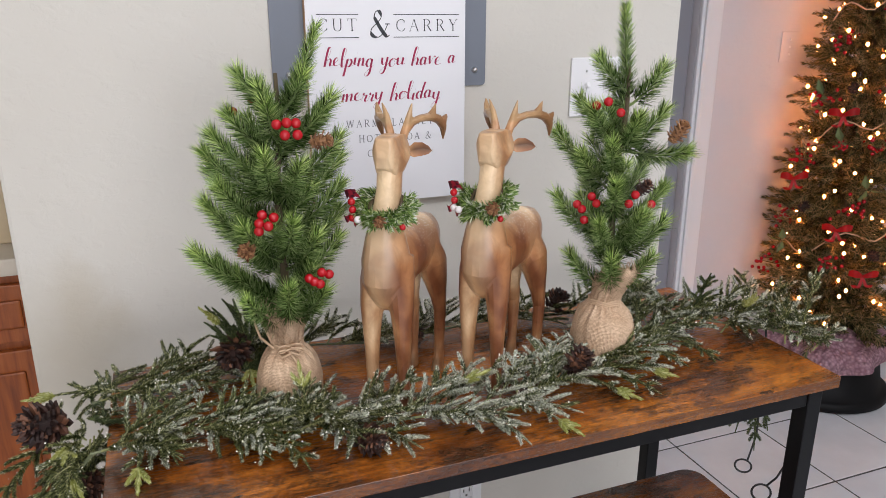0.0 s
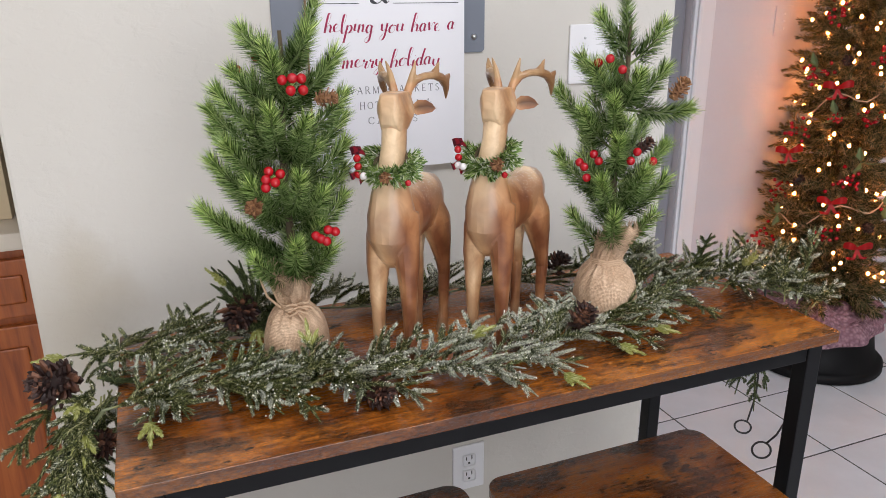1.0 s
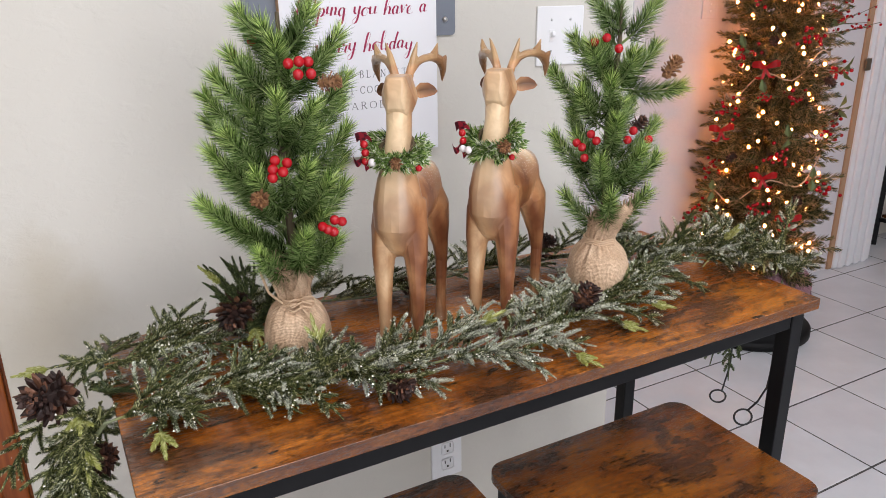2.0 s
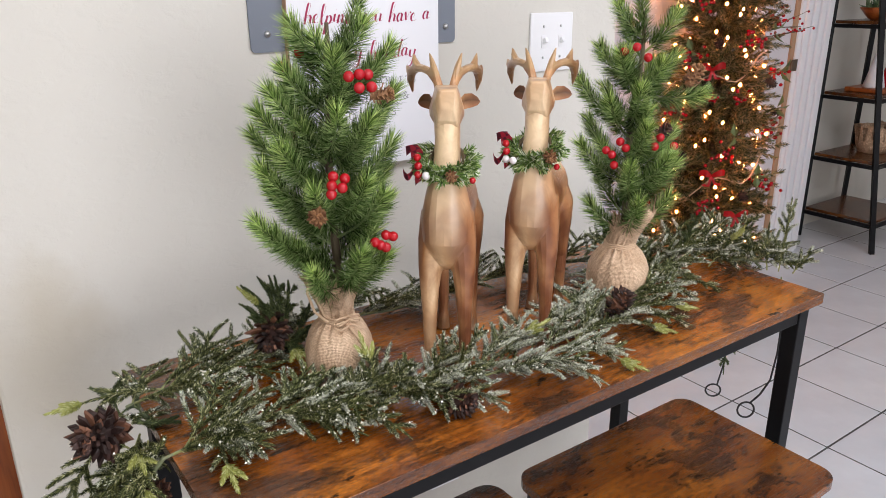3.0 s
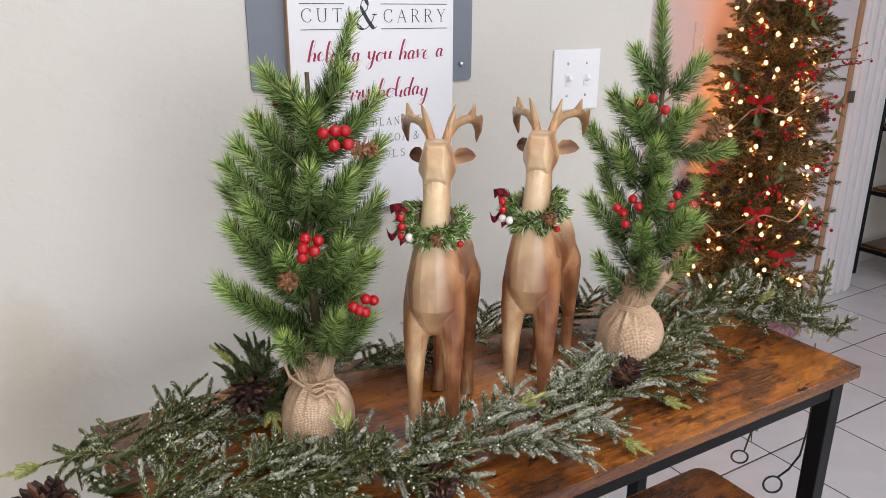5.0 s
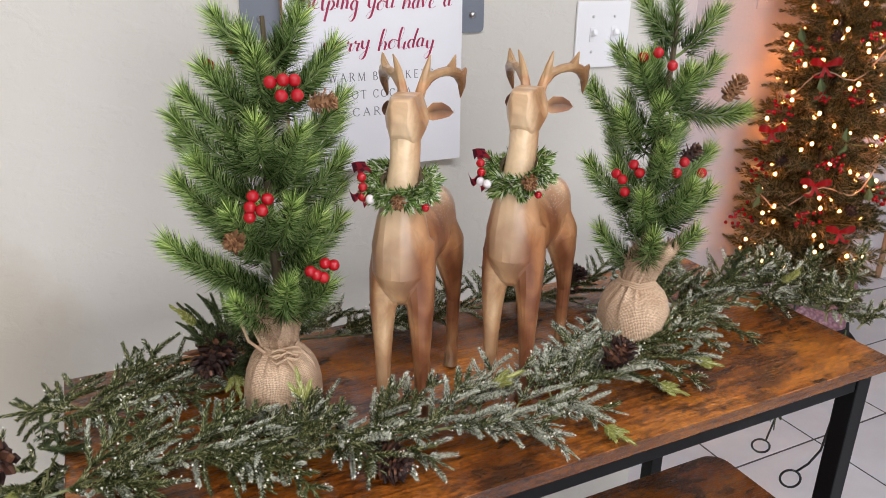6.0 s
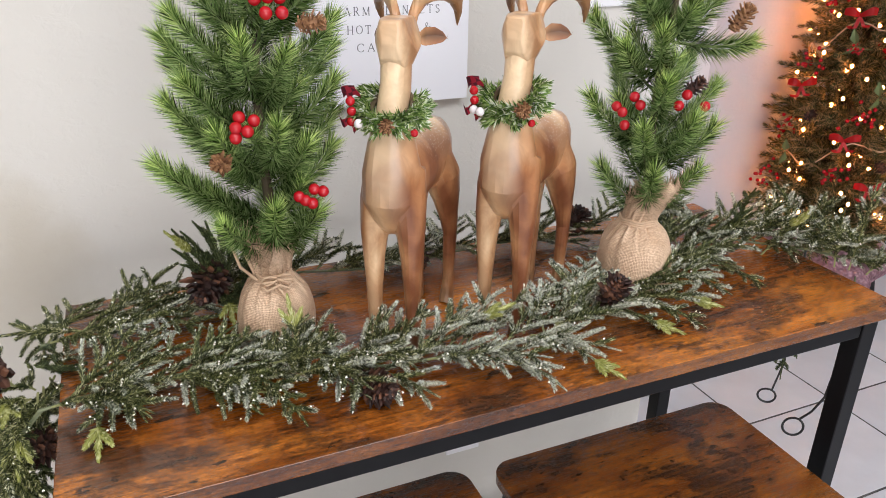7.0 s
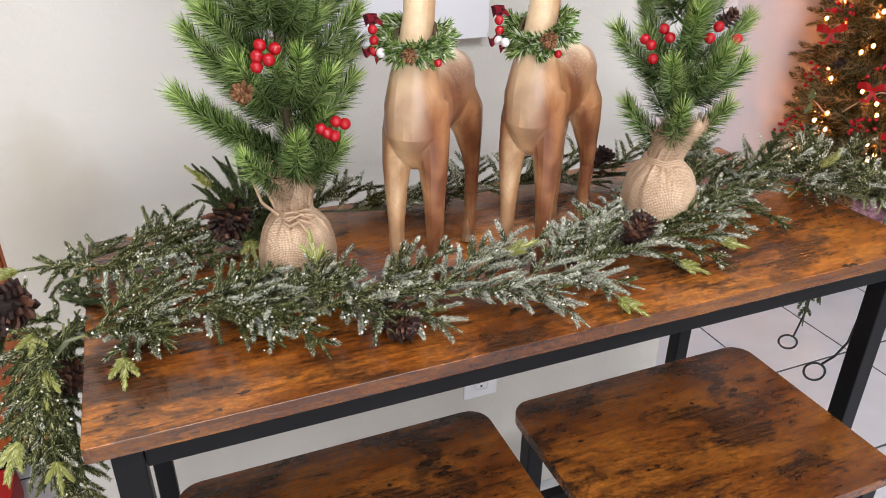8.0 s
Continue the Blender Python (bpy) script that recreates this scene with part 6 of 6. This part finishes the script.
for k in range(18):
    z = 0.5 + 1.25 * k / 18
    a = radians(150 + (k * 67) % 190)
    c = TC + Vector((0.92 * tree_r(z) * math.cos(a), 0.92 * tree_r(z) * math.sin(a), z))
    stem = Vector((math.cos(a), math.sin(a), 0.2))
    v, f = tube([c - stem * 0.05, c, c + stem * 0.02], [0.002, 0.002, 0.001], 5)
    spray = raw_part("berry_spray", v, f, M_TWIG, xmas, "cluster of red berries")
    for j in range(16):
        part("berry", ball(bmesh.new(), c + Vector((rx.gauss(0, 0.022), rx.gauss(0, 0.022), rx.gauss(0, 0.02))), 0.0068, 7, 5), M_BERRY, spray, "", True)
    if k % 2:
        a2 = a + 0.5
        pinecone("pinecone", TC + Vector((tree_r(z) * math.cos(a2), tree_r(z) * math.sin(a2), z + 0.05)), (math.cos(a2), math.sin(a2), -0.3), 0.045, 0.022, xmas, M_CONE, "brown pinecone", 40, k)
for k in range(16):
    z = 0.62 + 1.2 * k / 16
    a = radians(175 + (k * 83) % 190)
    c = TC + Vector((1.0 * tree_r(z) * math.cos(a), 1.0 * tree_r(z) * math.sin(a), z))
    for j in range(3):
        d = around(Vector((math.cos(a), math.sin(a), 0.1)).normalized(), 1.0, j * 2.1 + k)
        w = d.cross(Vector((0.2, 0.3, 1))).normalized()
        lift = d.cross(w) * 0.006
        v = [c, c + d * 0.03 + w * 0.014 + lift, c + d * 0.03 - w * 0.014 + lift, c + d * 0.03, c + d * 0.062 - lift]
        raw_part("leaf", v, [(0, 1, 3), (0, 3, 2), (1, 4, 3), (3, 4, 2)], M_LEAF, xmas, "dull green silk leaf")
for z, a, out in ((1.20, -38, 0.10), (1.17, -46, 0.12), (1.40, -130, 0.05), (0.95, -150, 0.05)):
    d = Vector((math.cos(radians(a)), math.sin(radians(a)), 0.12))
    for j in range(4):
        bend = Vector((rx.gauss(0, 0.012), rx.gauss(0, 0.012), rx.gauss(0, 0.022)))
        reach = tree_r(z) * 0.25 + out * rx.uniform(0.5, 1.0)
        p = [TC + Vector((0, 0, z)) + d * (tree_r(z) * 0.7 + reach * q / 4) + bend * (q / 4) ** 1.5 for q in range(5)]
        v, f = tube(p, 0.0011, 5)
        wire = raw_part("berry_twig", v, f, M_TWIG, xmas, "thin wire twig with red berries")
        for q in range(1, 5):
            part("berry", ball(bmesh.new(), p[q] + Vector((rx.gauss(0, 0.004), rx.gauss(0, 0.004), rx.gauss(0, 0.005))), rx.uniform(0.0036, 0.0052), 8, 6), M_BERRY, wire, "", True)
v, f = [], []
rib = [TC + Vector((tree_r(z) * 0.78 * math.cos(t), tree_r(z) * 0.78 * math.sin(t), z)) for z, t in ((0.55 + 0.011 * i + 0.03 * math.sin(i * 0.9), 2.4 + i * 0.17) for i in range(90))]
tube(rib, 0.0024, 6, v, f)
raw_part("burlap_ribbon", v, f, M_TWINE, xmas, "brown twine ribbon wound round the boughs")

for bx, by, bz, turn in BOWS:
    # a flat bow: two loops and two tails of red ribbon
    c, side, front = Vector((bx, by, bz)), Vector((math.cos(turn), math.sin(turn), 0)), Vector((-0.5, -0.85, 0))
    bm = bmesh.new()
    for sx, drop, reach in ((-1, 0.012, 0.045), (1, 0.016, 0.048), (-1, -0.040, 0.024), (1, -0.034, 0.028)):
        rows = []
        for k in range(7):
            t = k / 6
            p = c + side * sx * reach * t + Vector((0, 0, drop * math.sin(t * 2.2))) + front * 0.012 * math.sin(t * 3.1)
            w = Vector((0, 0, 0.005 + 0.008 * math.sin(t * 2.6))) if drop > 0 else side * (0.004 + 0.005 * t)
            rows.append((bm.verts.new(p + w), bm.verts.new(p - w)))
        for (a, b), (c2, d2) in zip(rows, rows[1:]):
            bm.faces.new((a, b, d2, c2))
    bmesh.ops.solidify(bm, geom=bm.faces, thickness=0.001)
    part("bow", bm, M_BOW, xmas, "red ribbon bow")

pot = thing("tree_pot", (TC.x, TC.y, 0), "wide black plastic tree pot on the tiles", "pot")
v, f = spin([(0.245, 0.0), (0.255, 0.006), (0.255, 0.03), (0.245, 0.04), (0.225, 0.042), (0.205, 0.16), (0.21, 0.175), (0.20, 0.18), (0.19, 0.17)], 48, TC)
raw_part("tub", v, f, M_POT, pot, "", True)
bm = bmesh.new()
rows = []
for i in range(22):
    # from the trunk out over the rim, then hanging down the tub's side in folds
    s = i / 21
    row = []
    for k in range(96):
        t = 2 * math.pi * k / 96
        fold = 0.012 * math.sin(7 * t + 2 * math.sin(3 * t)) + 0.010 * noise.noise((math.cos(t) * 4, math.sin(t) * 4, i * 0.25))
        hang = 0.075 + 0.02 * math.sin(2 * t + 0.6)
        if s < 0.55:
            q = s / 0.55
            rr, zz = 0.06 + 0.150 * q, 0.235 + 0.045 * math.sin(math.pi * q) + fold
        else:
            q = (s - 0.55) / 0.45
            rr, zz = 0.210 + 0.036 * math.sin(q * 1.5) + fold * (0.5 + q), 0.235 - hang * q * q + fold * 0.5
        row.append(bm.verts.new(TC + Vector((rr * math.cos(t), rr * math.sin(t), zz))))
    rows.append(row)
for r0, r1 in zip(rows, rows[1:]):
    for k in range(96):
        bm.faces.new((r0[k], r0[(k + 1) % 96], r1[(k + 1) % 96], r1[k]))
bmesh.ops.solidify(bm, geom=bm.faces, thickness=0.016)
knit = part("knit_blanket", bm, M_KNIT, None, "", True)
tagged(knit, "mauve chunky knit blanket draped round the tree pot", "blanket")

# ---- ladder shelf beyond ----
shelf = thing("ladder_shelf", (4.02, 2.1, 0), "black metal ladder shelf with brown boards", "shelf")
SX = (3.80, 4.25)


def front_y(z):
    return 1.895 + 0.137 * z


for x in SX:
    v, f = tube([(x, front_y(0), 0.0), (x, front_y(1.85), 1.85)], 0.017, 4)
    raw_part("front_upright", v, f, M_STEEL, shelf)
    v, f = tube([(x, 2.31, 0.0), (x, 2.31, 1.85)], 0.016, 4)
    raw_part("back_upright", v, f, M_STEEL, shelf)
for z in (0.16, 0.475, 0.815, 1.185, 1.55):
    y0 = front_y(z)
    part("shelf_board", box(SX[0] + 0.012, SX[1] - 0.012, y0 + 0.01, 2.30, z - 0.004, z + 0.012, 0.002), M_BOARD, shelf, "brown wooden board")
    for x in SX:
        part("side_rail", box(x - 0.010, x + 0.010, y0 + 0.012, 2.298, z - 0.024, z - 0.0045), M_STEEL, shelf)
    part("front_rail", box(SX[0] + 0.012, SX[1] - 0.012, y0 - 0.008, y0 + 0.008, z - 0.024, z - 0.0045), M_STEEL, shelf)
planter = thing("succulent_pot", (3.96, 2.16, 1.1975), "green succulent in a brown bowl on the shelf", "potted plant")
v, f = spin([(0.035, 0.0), (0.05, 0.012), (0.092, 0.062), (0.088, 0.064), (0.05, 0.03)], 24, (3.96, 2.16, 1.198))
raw_part("bowl", v, f, M_OAK, planter, "brown bowl", True)
rs = random.Random(5)
v, f = [], []
for k in range(110):
    d = around(Vector((0, 0, 1)), rs.uniform(0, 1.2), rs.uniform(0, 6.28))
    c = Vector((3.96 + rs.uniform(-0.06, 0.06), 2.16 + rs.uniform(-0.05, 0.05), 1.245))
    spikes([c], [d], [rs.uniform(0.03, 0.09)], 0.010, v, f)
raw_part("leaves", v, f, needles("succulent_leaves", ((0, (0.06, 0.12, 0.05)), (1, (0.2, 0.27, 0.14)))), planter, "grey-green leaves")
tray = thing("wooden_tray", (4.0, 2.12, 0.8275), "red-brown wooden tray on the shelf", "tray")
part("body", box(3.90, 4.16, 2.04, 2.24, 0.828, 0.85, 0.004), M_OAK, tray)
snowy = thing("cone_ornament", (3.985, 2.13, 0.8505), "white cone-shaped tree ornament on the tray", "ornament")
v, f = spin([(0.052, 0.0), (0.054, 0.006), (0.030, 0.11), (0.012, 0.19), (0.003, 0.22)], 20, (3.985, 2.13, 0.8505), 0.05, 3)
raw_part("body", v, f, M_PAPER, snowy, "", True)
red = thing("red_ornament", (4.07, 2.1, 0.8505), "red cone-shaped ornament on the tray", "ornament")
v, f = spin([(0.035, 0.0), (0.04, 0.02), (0.028, 0.08), (0.012, 0.13), (0.003, 0.15)], 18, (4.07, 2.1, 0.8505))
raw_part("body", v, f, M_BERRY, red, "", True)
basket = thing("basket", (4.08, 2.12, 0.4875), "brown woven basket on the lower shelf", "basket")
v, f = spin([(0.07, 0.0), (0.09, 0.05), (0.10, 0.15), (0.095, 0.15), (0.08, 0.04)], 28, (4.08, 2.12, 0.488), 0.02, 2, 14)
raw_part("body", v, f, M_BURLAP, basket, "", True)

# ---- ceiling fixtures ----
for x, y in ((-0.35, 0.1), (1.15, -0.35), (3.1, 0.9)):
    fx = thing("ceiling_light", (x, y, CEIL_Z), "flat white ceiling light panel", "ceiling light")
    part("frame", box(x - 0.63, x + 0.63, y - 0.33, y + 0.33, CEIL_Z - 0.04, CEIL_Z - 0.001, 0.004), M_TRIM, fx)

# ---- floor tiles ----
PITCH_X, PITCH_Y, X_LINE, Y_LINE, JOINT = 0.345, 0.343, 1.537, 1.428, 0.006
tile_bm = box(0, PITCH_X - JOINT, 0, PITCH_Y - JOINT, -0.006, 0.0, 0.0014, None, 1)
tile_mesh = bpy.data.meshes.new("tile")
tile_bm.to_mesh(tile_mesh)
tile_bm.free()
tile_mesh.materials.append(M_TILE)
rt = random.Random(8)
rest_v, rest_f = [], []
for i in range(-11, 11):
    for j in range(-12, 3):
        x, y = X_LINE + PITCH_X * i + JOINT / 2, Y_LINE + PITCH_Y * j + JOINT / 2
        if x < WEST or x + PITCH_X > EAST + 0.2 or y < SOUTH or y > BACK_Y - 0.05:
            continue
        if x > -0.7 and y > -0.7:
            ob = new("tile", tile_mesh)
            ob.parent = floor
            ob.location = (x, y, rt.uniform(-0.0005, 0.0))
        else:
            n = len(rest_v)
            rest_v += [(x + a * (PITCH_X - JOINT), y + b * (PITCH_Y - JOINT), z) for z in (-0.006, 0.0) for a, b in ((0, 0), (1, 0), (1, 1), (0, 1))]
            rest_f += [(n + 4, n + 5, n + 6, n + 7)] + [(n + k, n + (k + 1) % 4, n + 4 + (k + 1) % 4, n + 4 + k) for k in range(4)]
ob = new("tiles_beyond", mesh_of("tiles_beyond", rest_v, rest_f, M_TILE))
ob.parent = floor
tagged(ob, kind="stuff")
